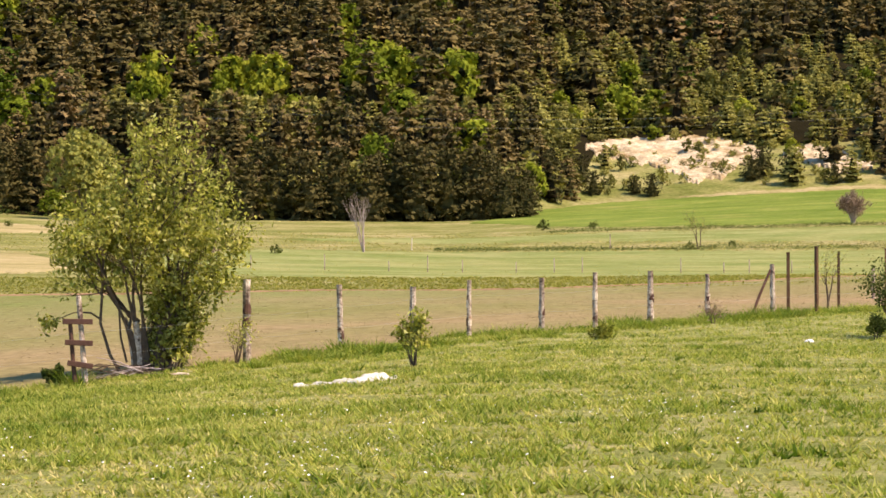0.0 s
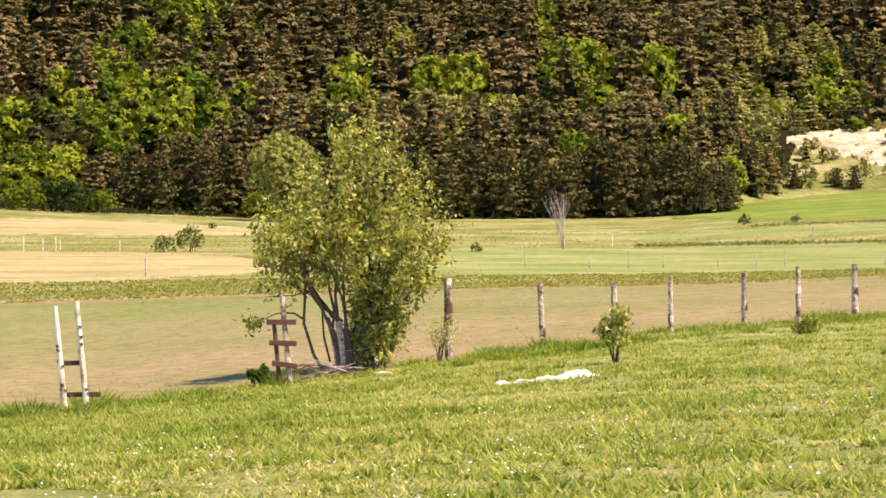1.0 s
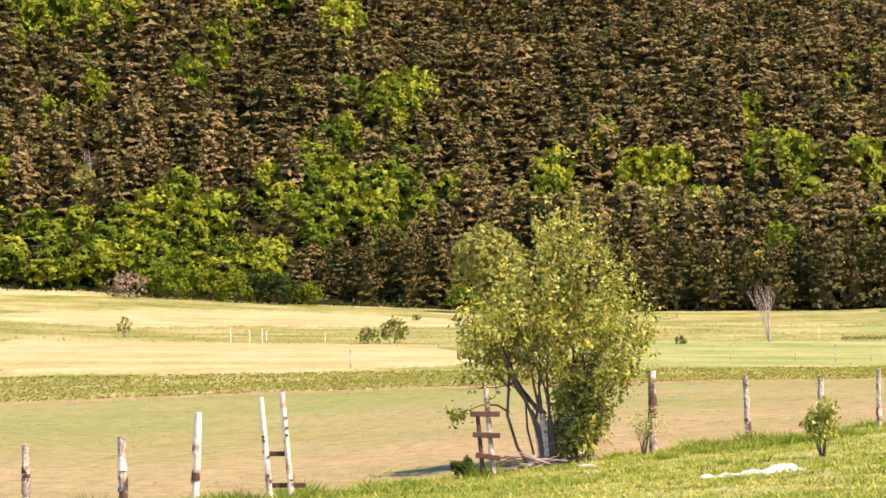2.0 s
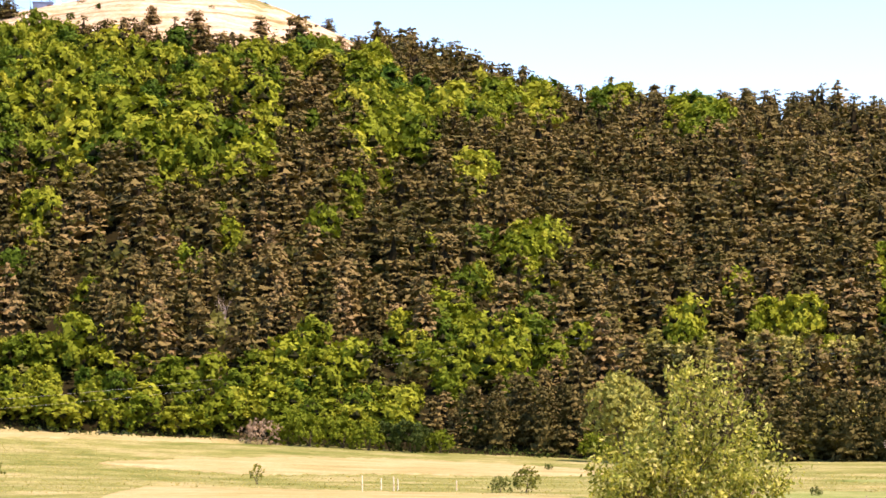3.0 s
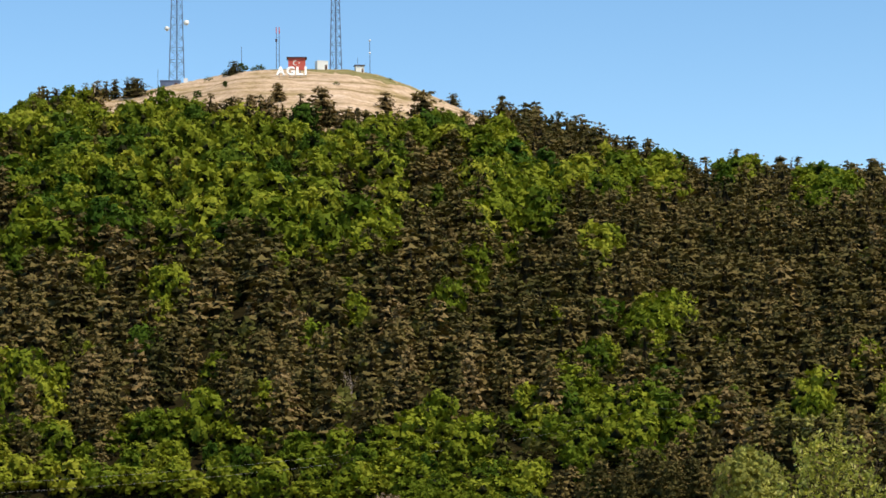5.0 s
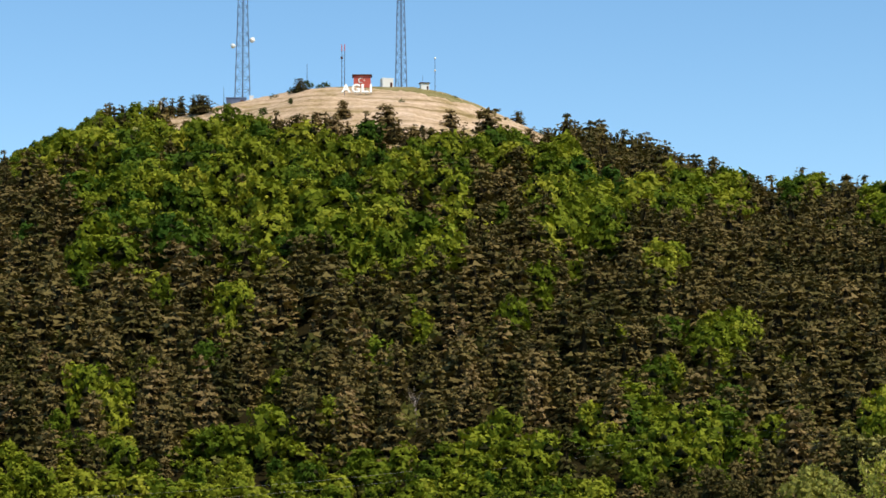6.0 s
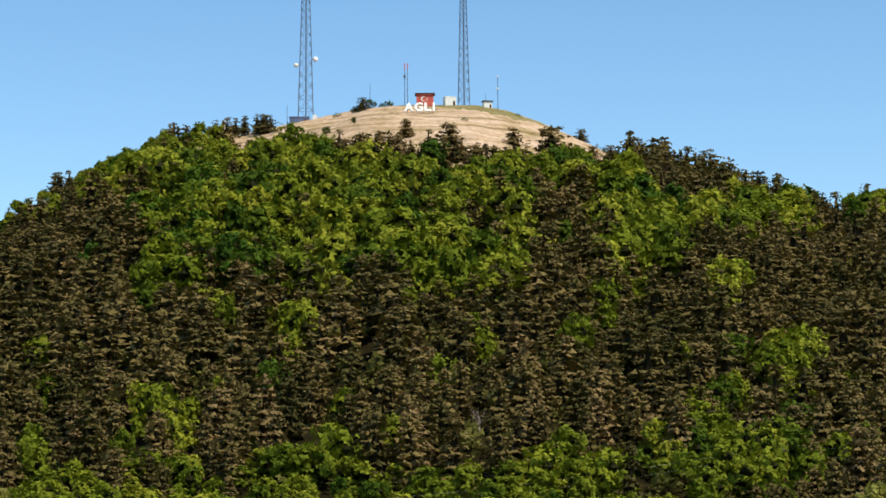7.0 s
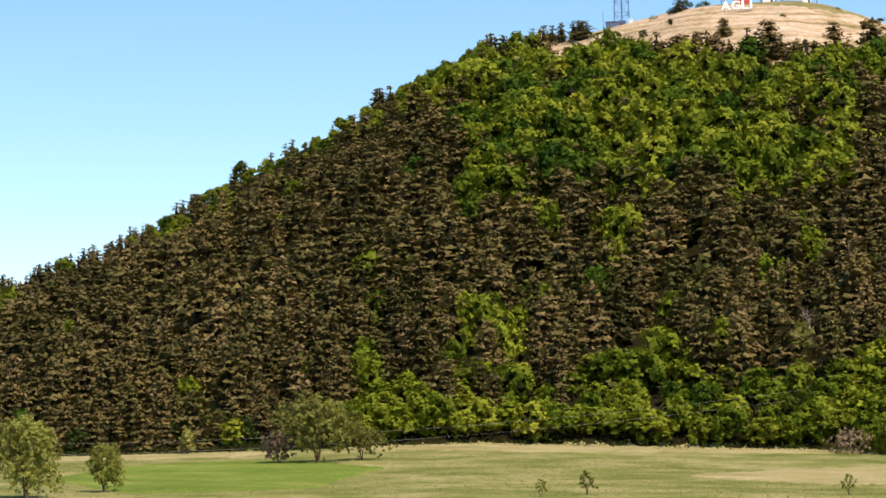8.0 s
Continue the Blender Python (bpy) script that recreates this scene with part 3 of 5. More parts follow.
        kinds[k].append((*p, rng.uniform(1.8, 3.6) if a > 3.2 and rr < 508 else rng.uniform(3, 6.5), rng.uniform(.8, 1.2), rng.uniform(.2, 1)))
    bx, by = np.meshgrid(np.arange(-440, 140, 9.0), np.arange(300, 720, 9.0), indexing="ij")
    bx, by = bx + rng.uniform(-4, 4, bx.shape), by + rng.uniform(-4, 4, by.shape)
    br, ba, bz = np.hypot(bx, by), np.degrees(np.arctan2(bx, by)), land(bx, by)
    ok = (br > np.interp(ba, *FOOT) + 6) & (br < 560) & (br < np.interp(ba, *BARE_R, left=2000, right=2000) - 20) & (ba > -41) & (ba < 13) & ~((ba > 3) & (br < 505))
    for x, y, z in zip(bx[ok], by[ok], bz[ok]):
        kinds["low"].append((x, y, z, rng.uniform(2.0, 3.8), rng.uniform(1.2, 1.8), rng.uniform(0, .4)))
    # undergrowth where the slope turns steeply to the valley and would lie open
    cx, cy = np.meshgrid(np.arange(-480, 160, 6.5), np.arange(420, 860, 6.5), indexing="ij")
    cx, cy = cx + rng.uniform(-3, 3, cx.shape), cy + rng.uniform(-3, 3, cy.shape)
    cr, ca, cz = np.hypot(cx, cy), np.degrees(np.arctan2(cx, cy)), land(cx, cy)
    steep = (land(cx * (1 + 5 / cr), cy * (1 + 5 / cr)) - land(cx * (1 - 5 / cr), cy * (1 - 5 / cr))) / 10
    ok = (cr > np.interp(ca, *FOOT) + 20) & (cr < np.interp(ca, *BARE_R, left=2000, right=2000) - 25) & (ca > -39.5) & (ca < 12.5) & (steep > .40) & ~((ca > 3) & (cr < 505))
    for x, y, z in zip(cx[ok], cy[ok], cz[ok]):
        kinds["low"].append((x, y, z, rng.uniform(3.0, 5.5), rng.uniform(.9, 1.3), rng.uniform(0, .5)))
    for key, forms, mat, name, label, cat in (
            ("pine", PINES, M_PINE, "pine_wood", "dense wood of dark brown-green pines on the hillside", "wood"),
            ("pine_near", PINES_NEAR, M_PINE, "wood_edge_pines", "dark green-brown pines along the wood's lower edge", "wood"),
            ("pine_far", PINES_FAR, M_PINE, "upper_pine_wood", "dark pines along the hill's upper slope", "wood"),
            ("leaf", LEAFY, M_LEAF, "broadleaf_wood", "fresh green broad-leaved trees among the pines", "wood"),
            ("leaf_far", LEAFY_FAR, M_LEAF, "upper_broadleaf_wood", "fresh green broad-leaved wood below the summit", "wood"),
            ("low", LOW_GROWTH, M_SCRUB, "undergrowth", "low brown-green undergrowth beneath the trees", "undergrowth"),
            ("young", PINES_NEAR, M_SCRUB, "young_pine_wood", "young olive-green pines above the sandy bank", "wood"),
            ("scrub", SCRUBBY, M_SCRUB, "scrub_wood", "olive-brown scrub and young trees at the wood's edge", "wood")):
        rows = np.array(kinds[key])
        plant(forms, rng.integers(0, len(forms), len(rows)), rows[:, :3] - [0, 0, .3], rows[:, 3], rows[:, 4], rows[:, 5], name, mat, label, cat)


stand()

# ---------- builders ----------
def thing(name, at, label, category, group="", turn=0.0):
    ob = new(name)
    ob.empty_display_size = .3
    ob.matrix_world = Matrix.Translation(at) @ pose(0, 0, 0, 0, 0, turn)
    return tagged(ob, label, category, group)


def part_of(parent, name, verts, faces, material, label="", tone=None, smooth=False):
    ob = solid(name, verts, faces, material, smooth, tone)
    ob.parent = parent
    return tagged(ob, label) if label else ob


def part(name, bm, material, parent, label="", smooth=False):
    me = bpy.data.meshes.new(name)
    bm.normal_update()
    bm.to_mesh(me)
    bm.free()
    if smooth:
        me.polygons.foreach_set("use_smooth", np.full(len(me.polygons), True))
    me.materials.append(material)
    ob = new(name, me)
    ob.parent = parent
    return tagged(ob, label) if label else ob


def box(bm, size, m, bevel=.0):
    """A box of that size in bm at pose m."""
    made = bmesh.ops.create_cube(bm, size=1, matrix=m @ Matrix.Diagonal((*size, 1)))
    if bevel:
        edges = list({e for v in made["verts"] for e in v.link_edges})
        bmesh.ops.bevel(bm, geom=edges, offset=bevel, segments=1, affect="EDGES")
    return bm


def tube(points, radii, sides=6, rnd=None, wobble=0.0):
    """A tapered tube along points: corners and quads."""
    P = [Vector(p) for p in points]
    V, F = [], []
    for i, p in enumerate(P):
        d = (P[min(i + 1, len(P) - 1)] - P[max(i - 1, 0)]).normalized()
        a = d.orthogonal().normalized() if abs(d.z) < .9 else (Vector((1, 0, 0)) - d * d.x).normalized()
        b = d.cross(a)
        for k in range(sides):
            t = 6.28318 * k / sides
            r = radii[i] * (1 + (rnd.uniform(-wobble, wobble) if rnd is not None else 0))
            V.append(tuple(p + a * (r * math.cos(t)) + b * (r * math.sin(t))))
    for i in range(len(P) - 1):
        for k in range(sides):
            F.append((i * sides + k, i * sides + (k + 1) % sides, (i + 1) * sides + (k + 1) % sides, (i + 1) * sides + k))
    o = len(V)
    for end, p in ((0, P[0]), (len(P) - 1, P[-1])):
        V.append(tuple(p))
        c = len(V) - 1
        for k in range(0, sides, 2):
            q = [end * sides + k, end * sides + (k + 1) % sides, end * sides + (k + 2) % sides]
            F.append((c, *q) if end else (c, *q[::-1]))
    return np.array(V), np.array(F)


def joined(pieces):
    V, F, o = [], [], 0
    for v, f in pieces:
        V.append(v)
        F.append(f + o)
        o += len(v)
    return np.concatenate(V), np.concatenate(F)


def branching(rnd, start, way, length, radius, depth, pieces, tips, bend=.25, spread=.6, kids=3, shrink=.66, up=.1, sides=5):
    """Limbs that fork; fills pieces with tubes and tips with (point, direction)."""
    p, d = Vector(start), Vector(way).normalized()
    n = 4
    pts, rad = [p.copy()], [radius]
    for i in range(n):
        d = (d + Vector(rnd.normal(size=3)) * bend * .35 + Vector((0, 0, up * .3))).normalized()
        p = p + d * (length / n)
        pts.append(p.copy())
        rad.append(radius * (1 - .55 * (i + 1) / n))
        if depth <= 1:
            tips.append((p.copy(), d.copy()))
    pieces.append(tube(pts, rad, sides))
    if depth <= 0:
        return
    for k in range(kids):
        at = pts[2 + (k % 3)] if k else pts[-1]
        w = (d + Vector(rnd.normal(size=3)) * spread + Vector((0, 0, up))).normalized()
        branching(rnd, at, w, length * shrink * rnd.uniform(.8, 1.2), rad[-1] * .8, depth - 1, pieces, tips, bend, spread, kids, shrink, up, max(3, sides - 1))


def leaves(rnd, centres, per, spread, long, wide, tone=(.2, .9), droop=.0):
    """Many single folded leaves round centres: corners, triangles, tones."""
    n = len(centres) * per
    c = np.repeat(np.array([tuple(p) for p in centres]), per, 0) + rnd.normal(size=(n, 3)) * spread
    t = rnd.normal(size=(n, 3))
    t[:, 2] -= droop
    t /= np.linalg.norm(t, axis=1)[:, None]
    s = np.cross(t, rnd.normal(size=(n, 3)))
    s /= np.linalg.norm(s, axis=1)[:, None]
    u = np.cross(t, s)
    k = rnd.uniform(.6, 1.25, n)[:, None]
    a, b = c - t * long * .5 * k, c + t * long * .5 * k
    m = c - t * long * .06 * k
    l, r = m + (s + u * .35) * wide * .5 * k, m + (-s + u * .35) * wide * .5 * k
    V = np.stack([a, l, b, r], 1).reshape(-1, 3)
    o = np.arange(n)[:, None] * 4
    F = np.concatenate([o + [0, 1, 2], o + [0, 2, 3]])
    tn = np.repeat(rnd.uniform(*tone, n), 4)
    return V, F, tn


M_RUST = surface("rusty_iron", 4.0, 40.0, [(.3, (.10, .05, .03)), (.7, (.20, .11, .06))], [(.3, (.5, .5, .5)), (.7, WHITE)], .7, .8, .4, .004, .3)
M_BIRCH = surface("peeled_pale_wood", 2.5, 22.0, [(.36, (.34, .20, .12)), (.46, (.68, .56, .42)), (.65, (.78, .68, .55))],
                  [(.3, (.45, .36, .3)), (.5, WHITE)], .7, .8, .5, .008)
M_DARKWOOD = surface("dark_old_boards", 2.0, 18.0, [(.3, (.080, .038, .026)), (.7, (.16, .080, .055))], [(.3, (.5, .5, .5)), (.7, WHITE)], .7, .85, .6, .008)
M_FLEECE = surface("white_cloth", 5.0, 40.0, [(.3, (.50, .46, .38)), (.6, (.68, .64, .56))], [(.3, (.7, .68, .62)), (.7, WHITE)], .6, .9, .6, .01)
M_CLAY = surface("red_clay", 5.0, 40.0, [(.3, (.32, .15, .08)), (.7, (.50, .30, .18))], [(.3, (.6, .6, .6)), (.7, WHITE)], .6, .9, .5, .006)
M_STEEL = surface("painted_steel", .3, 3.0, [(.3, (.09, .12, .20)), (.7, (.15, .19, .29))], [(.3, (.8, .8, .8)), (.7, WHITE)], .5, .5, .1, .01, .2)
M_WHITE = surface("white_paint", .4, 4.0, [(.3, (.72, .72, .70)), (.7, (.82, .82, .80))], [(.3, (.85, .85, .84)), (.7, WHITE)], .5, .6, .1, .01)
M_RED = surface("red_paint", .5, 4.0, [(.3, (.50, .085, .065)), (.7, (.62, .13, .10))], [(.3, (.75, .75, .75)), (.7, WHITE)], .6, .6, .1, .01)
M_ROOF = surface("dark_roof", .5, 4.0, [(.3, (.05, .03, .03)), (.7, (.11, .05, .045))], [(.3, (.7, .7, .7)), (.7, WHITE)], .6, .8, .2, .02)
M_GREYBARK = surface("pale_dead_wood", 1.0, 8.0, [(.3, (.36, .27, .23)), (.7, (.55, .45, .38))], [(.3, (.6, .6, .6)), (.7, WHITE)], .6, .9, .4, .02)
M_WIRE = surface("old_wire", 2.0, 20.0, [(.3, (.42, .40, .36)), (.7, (.55, .53, .48))], [(.3, (.7, .7, .7)), (.7, WHITE)], .5, .6, .1, .001, .2)
M_BUSHLEAF = foliage("willow_leaves", [(0, (.10, .115, .020)), (.4, (.29, .30, .058)), (.75, (.46, .45, .115)), (1, (.68, .63, .25))], .5, .36, 1.2)
M_DARKLEAF = foliage("dark_shrub_leaves", [(0, (.03, .05, .012)), (.5, (.07, .10, .02)), (1, (.16, .18, .05))], .25, .4, .4)
M_TWIG = foliage("reddish_twigs", [(0, (.16, .10, .075)), (.5, (.25, .17, .12)), (1, (.36, .26, .17))], .1, .35, .4)


# ---------- fence ----------
def fence_post(at, h, r, material, label, lean=0.0, bark_bits=2, seed=0):
    rnd = np.random.default_rng(100 + seed)
    post = thing("fence_post", at, label, "fence post", "wooden fence posts", rnd.uniform(0, 360))
    n = 7
    pts = [(lean * h * k / n + rnd.uniform(-.008, .008), rnd.uniform(-.008, .008), -.25 + (h + .25) * k / n) for k in range(n + 1)]
    rad = [r * (1.06 - .14 * k / n) * rnd.uniform(.94, 1.06) for k in range(n + 1)]
    V, F = tube(pts, rad, 9, rnd, .06)
    part_of(post, "log", V, F, material)
    for k in range(bark_bits):
        z0 = rnd.uniform(.1, .7) * h
        z1 = z0 + rnd.uniform(.06, .24)
        a0, wide = rnd.uniform(0, 6.28), rnd.uniform(2.0, 4.2)
        bv, bf = [], []
        for i in range(4):
            z = z0 + (z1 - z0) * i / 3
            for j in range(5):
                a = a0 + wide * (j - 2) / 4 * (.7 + .3 * math.sin(i + 1))
                rr = r * rnd.uniform(1.08, 1.2)
                bv.append((lean * z + rr * math.cos(a), rr * math.sin(a), z))
        part_of(post, "bark", bv, grid_faces(4, 5), M_DARKWOOD if k % 2 else M_BIRCH, "strip of loose bark")
    return post


for i, (az, deg, r, lean) in enumerate([(-4.70, 2.0, .085, -.01), (-2.44, 1.60, .065, -.03), (-.72, 1.33, .075, 0), (.61, 1.37, .055, -.02), (2.35, 1.31, .068, .02),
                                        (3.63, 1.35, .062, -.01), (4.95, 1.28, .08, .01), (6.31, 1.11, .06, 0), (7.86, 1.23, .07, -.02)]):
    d = fence_r(az)
    fence_post(spot(az, d) - Vector((0, 0, .06)), d * radians(deg) + .10, r, M_POST, "weathered grey-brown round fence post in the grass", lean, 5, i)
for i, (az, deg, r, lean) in enumerate([(-17.33, 1.82, .075, -.05), (-15.66, 2.28, .068, -.06), (-19.6, 1.75, .065, -.02)]):
    d = fence_r(az)
    fence_post(spot(az, d), d * radians(deg), r, (M_POST, M_BIRCH, M_POST)[i], ("dark knobbly post with loose bark", "pale post with patches of brown bark", "weathered grey-brown round fence post")[i], lean, 6, 20 + i)
for i, (az, deg, d) in enumerate([(8.22, 1.40, 69), (8.90, 1.52, 69), (9.42, 1.30, 73), (10.5, 1.35, 74)]):
    base = spot(az, d)
    iron = thing("iron_fence_post", base, "rusty brown iron angle post in the grass", "fence post", "iron fence posts", 40 * i)
    bm = bmesh.new()
    h = d * radians(deg) + .05
    box(bm, (.085, .022, h + .3), pose(0, 0, h / 2 - .15), .003)
    box(bm, (.022, .085, h + .3), pose(-.032, .032, h / 2 - .15), .003)
    part("angle_bar", bm, M_RUST, iron)
    bm = bmesh.new()
    box(bm, (.1, .1, .02), pose(-.01, .01, h + .01), .003)
    part("cap", bm, M_RUST, iron)
brace_foot, brace_head = spot(7.30, fence_r(7.3) + .5), spot(7.80, fence_r(7.8)) + Vector((0, 0, 1.32))
brace = thing("fence_brace", brace_foot, "dark slanting wooden brace against a fence post", "fence brace")
V, F = tube([brace_foot - brace_foot - Vector((0, 0, .1)), (brace_head - brace_foot) * .5, brace_head - brace_foot], [.042, .04, .036], 8)
part_of(brace, "pole", V, F, M_DARKWOOD)

# paired pale poles with two short boards
pair_at = spot(-13.57, fence_r(-13.57))
frame_ = thing("pole_pair", pair_at, "two pale peeled poles joined by dark boards", "fence poles")
side = (FENCE_B - FENCE_A).normalized()
for az, h in ((-13.84, 1.85), (-13.33, 1.90)):
    o = spot(az, fence_r(az)) - pair_at
    rnd = np.random.default_rng(int(-az * 10))
    V, F = tube([o + Vector((-.085 * h * k / 6, 0, -.2 + (h + .2) * k / 6)) for k in range(7)], [.055, .056, .053, .052, .05, .048, .045], 9, rnd, .05)
    pole = part_of(frame_, "pole", V, F, M_BIRCH)
    for j in range(6):
        z0, a0 = rnd.uniform(.1, .85) * h, rnd.uniform(3.2, 6.0)
        bv = [tuple(o + Vector((-.085 * (z0 + i * .05) + .062 * math.cos(a0 + q * .35), .062 * math.sin(a0 + q * .35), z0 + i * .016 + rnd.uniform(-.01, .01)))) for i in range(4) for q in range(4)]
        part_of(pole, "bark", bv, grid_faces(4, 4), M_BARK, "patch of brown bark")
for z, x0, x1 in ((.84, -.36, .10), (.29, -.26, .36)):
    bm = bmesh.new()
    box(bm, (x1 - x0, .03, .085), pose((x0 + x1) / 2, .22, z), .006)
    part("board", bm, M_DARKWOOD, frame_, "dark short board")

# small rack of boards beside the bush
rack_at = spot(-8.68, 44.4) - Vector((0, 0, .03))
rack = thing("board_rack", rack_at, "old dark boards nailed across two uprights", "wooden rack", turn=8)
for x0, x1, h, r, m in ((-.05, -.16, 1.28, .045, M_DARKWOOD), (.14, -.0, 1.72, .055, M_POST)):
    V, F = tube([(x0 + (x1 - x0) * k / 4, 0, -.2 + (h + .2) * k / 4) for k in range(5)], [r, r, r * .95, r * .92, r * .85], 8, np.random.default_rng(3), .10)
    part_of(rack, "upright", V, F, m)
for z, x0, x1, tip_ in ((1.25, -.29, .26, 1), (.86, -.25, .26, 3), (.46, -.21, .26, 9)):
    bm = bmesh.new()
    box(bm, (x1 - x0, .035, .10), pose((x0 + x1) / 2, -.075, z, 0, tip_), .008)
    part("board", bm, M_DARKWOOD, rack)

# wire strands along the posts
wire = thing("fence_wire", spot(-4.7, fence_r(-4.7)), "thin rusty wire strands sagging between posts", "fence wire")
w0 = wire.matrix_world.translation.copy()
azs = [-19.6, -17.33, -15.55, -13.44, -8.7, -4.7, -2.44, -.72, .61, 2.35, 3.63, 4.95, 6.31, 7.86, 8.9, 10.5]
for hz in (.55, 1.0):
    pts = []
    for a, b in zip(azs, azs[1:]):
        p, q = spot(a, fence_r(a)), spot(b, fence_r(b))
        for k in range(5):
            u = k / 5
            pts.append(p.lerp(q, u) + Vector((0, 0, hz - .16 * u * (1 - u))) - w0)
    V, F = tube(pts, [.002] * len(pts), 3)
    part_of(wire, "strand", V, F, M_WIRE)


# ---------- the big willow bush ----------
def willow_bush():
    rnd = np.random.default_rng(21)
    at = spot(-6.95, 48.4)
    bush = thing("willow_bush", at, "tall leafy willow bush with a clump of stout old trunks", "bush")
    tips = []

    def stem(start, way, length, radius, depth, spread=.55, shrink=.64, up=.1, kids=3, label="grey-brown forking stem"):
        pieces = []
        branching(rnd, start, way, length, radius, depth, pieces, tips, .32, spread, kids, shrink, up)
        V, F = joined(pieces)
        part_of(bush, "stem", V, F, M_BARK, label)

    # the clump of old trunks, each carrying limbs that fan out
    for k in range(9):
        x, y = -.32 + .07 * k + rnd.uniform(-.03, .03), rnd.uniform(-.36, .2)
        h, r, lx = rnd.uniform(.85, 1.2), rnd.uniform(.075, .125), (k - 3.6) * .07
        V, F = tube([(x, y, -.15), (x + lx * .15, y, h * .3), (x + lx * .5, y * 1.1, h * .68), (x + lx, y * 1.25, h)], [r * 1.25, r, r * .85, r * .6], 9, rnd, .16)
        pale = k in (0, 2, 5)
        part_of(bush, "old_trunk", V, F, M_POST if pale else M_BARK, "stout mottled pale trunk" if pale else "stout dark old trunk")
        for j in range(2):
            stem((x + lx, y * 1.25, h - .05), (lx * 1.5 + rnd.uniform(-.1, .55), rnd.uniform(-.5, .5), 1), rnd.uniform(1.0, 1.3), r * .4, 3)
    for k in range(6):
        stem((rnd.uniform(.1, .5), rnd.uniform(-.2, .2), .8), (rnd.uniform(-.02, .22), rnd.uniform(-.12, .12), 1), rnd.uniform(1.6, 2.05), .045, 3, .36, .62, .3)
    # leafy twigs lower among the limbs
    for k in range(16):
        stem((rnd.uniform(-.3, .9), rnd.uniform(-.6, .3), rnd.uniform(.7, 1.4)), (rnd.uniform(-.3, .9), rnd.uniform(-.6, .4), 1), rnd.uniform(.5, .8), .015, 2, .6, .62, .1)
    # a dark limb and thin stems swung out to one side
    stem((-.25, -.1, 1.0), (-.72, 0, .85), .95, .055, 3, .6, .66, .1, label="dark slanting limb")
    stem((-.45, .1, 1.1), (-.55, .2, .9), 1.0, .045, 3, .6, .66, .1, label="dark slanting limb")
    for pts, r in (([(-.55, -.2, -.1), (-.82, -.2, .35), (-1.02, -.15, 1.0), (-.98, -.1, 1.7), (-.95, -.1, 2.5)], .035), ([(-.5, -.1, .2), (-.62, -.1, .7), (-.66, -.05, 1.3)], .022), ([(-.98, -.15, 1.05), (-1.2, -.2, 1.2), (-1.45, -.25, 1.22)], .02)):
        V, F = tube(pts, [r * (1.1 - .12 * i) for i in range(len(pts))], 7, rnd, .1)
        part_of(bush, "stem", V, F, M_BARK, "thin dark stem")
    for k in range(3):
        stem((-.95, -.1, 1.5 + .45 * k), (rnd.uniform(-.9, .2), rnd.uniform(-.3, .3), .9), .75, .022, 2, .7, .62, .05)
    stem((-1.45, -.25, 1.22), (-1, 0, -.15), .45, .014, 2, .5, .6, -.2)
    # low dense shoots on the other side
    for k in range(26):
        stem((rnd.uniform(.08, .55), rnd.uniform(-.45, .25), -.05), (rnd.uniform(.0, .5), rnd.uniform(-.4, .3), 1), rnd.uniform(.45, .95), .016, 2, .55, .6, .1)
    crown = ((.28, 2.75, 1.70, 1.65), (-1.2, 2.6, 1.1, .95), (.42, 1.0, .52, 1.2), (-1.75, 1.15, .42, .38), (.3, 4.1, .8, 1.0))
    keep = []
    for p, d in tips:
        e = min(((p.x - cx) / rx) ** 2 + ((p.z - cz) / rz) ** 2 for cx, cz, rx, rz in crown)
        if p.z > .15 and rnd.uniform() < (.95 if e < .6 else .7 if e < 1 else .3 if e < 1.3 else .08):
            keep.append(p)
    V, F, T = leaves(rnd, keep, max(2, min(9, round(14000 / max(len(keep), 1)))), .085, .13, .064, (.10, 1.0), .1)
    part_of(bush, "leaves", V, F, M_BUSHLEAF, "small pale green leaves", T)
    return bush


willow_bush()

# cut branches and litter at the bush's foot
pile = thing("brushwood_pile", spot(-7.5, 47.2), "heap of cut twigs and branches on the ground", "brushwood")
rnd = np.random.default_rng(31)
for k in range(26):
    a = rnd.uniform(-.5, .5) + (math.pi if k % 2 else 0)
    l = rnd.uniform(.35, 1.1)
    c = Vector((rnd.uniform(-.9, .7), rnd.uniform(-.3, .3), rnd.uniform(.03, .25)))
    d = Vector((math.cos(a), math.sin(a), rnd.uniform(-.1, .35)))
    V, F = tube([c - d * l / 2, c + Vector(rnd.normal(size=3)) * .03, c + d * l / 2], [.016, .013, .006], 5)
    part_of(pile, "twig", V, F, M_BARK if k % 3 else M_GREYBARK)


def lump(name, at, size, material, label, category, seed=0, turn=0.0, sub=3, rough=.25):
    """A rounded uneven body resting on the ground."""
    bm = bmesh.new()
    bmesh.ops.create_icosphere(bm, subdivisions=sub, radius=1)
    for v in bm.verts:
        n = noise.noise(v.co * 1.6 + Vector((seed * 7.1, 0, 0))) + .5 * noise.noise(v.co * 4 + Vector((0, seed * 3.3, 0)))
        v.co *= 1 + rough * n
        v.co = Vector((v.co.x * size[0], v.co.y * size[1], v.co.z * size[2]))
    me = bpy.data.meshes.new(name)
    bm.to_mesh(me)
    bm.free()
    me.polygons.foreach_set("use_smooth", np.full(len(me.polygons), True))
    me.materials.append(material)
    ob = new(name, me)
    ob.matrix_world = Matrix.Translation(Vector(at) + Vector((0, 0, size[2] * .55))) @ pose(0, 0, 0, 0, 0, turn)
    return tagged(ob, label, category)


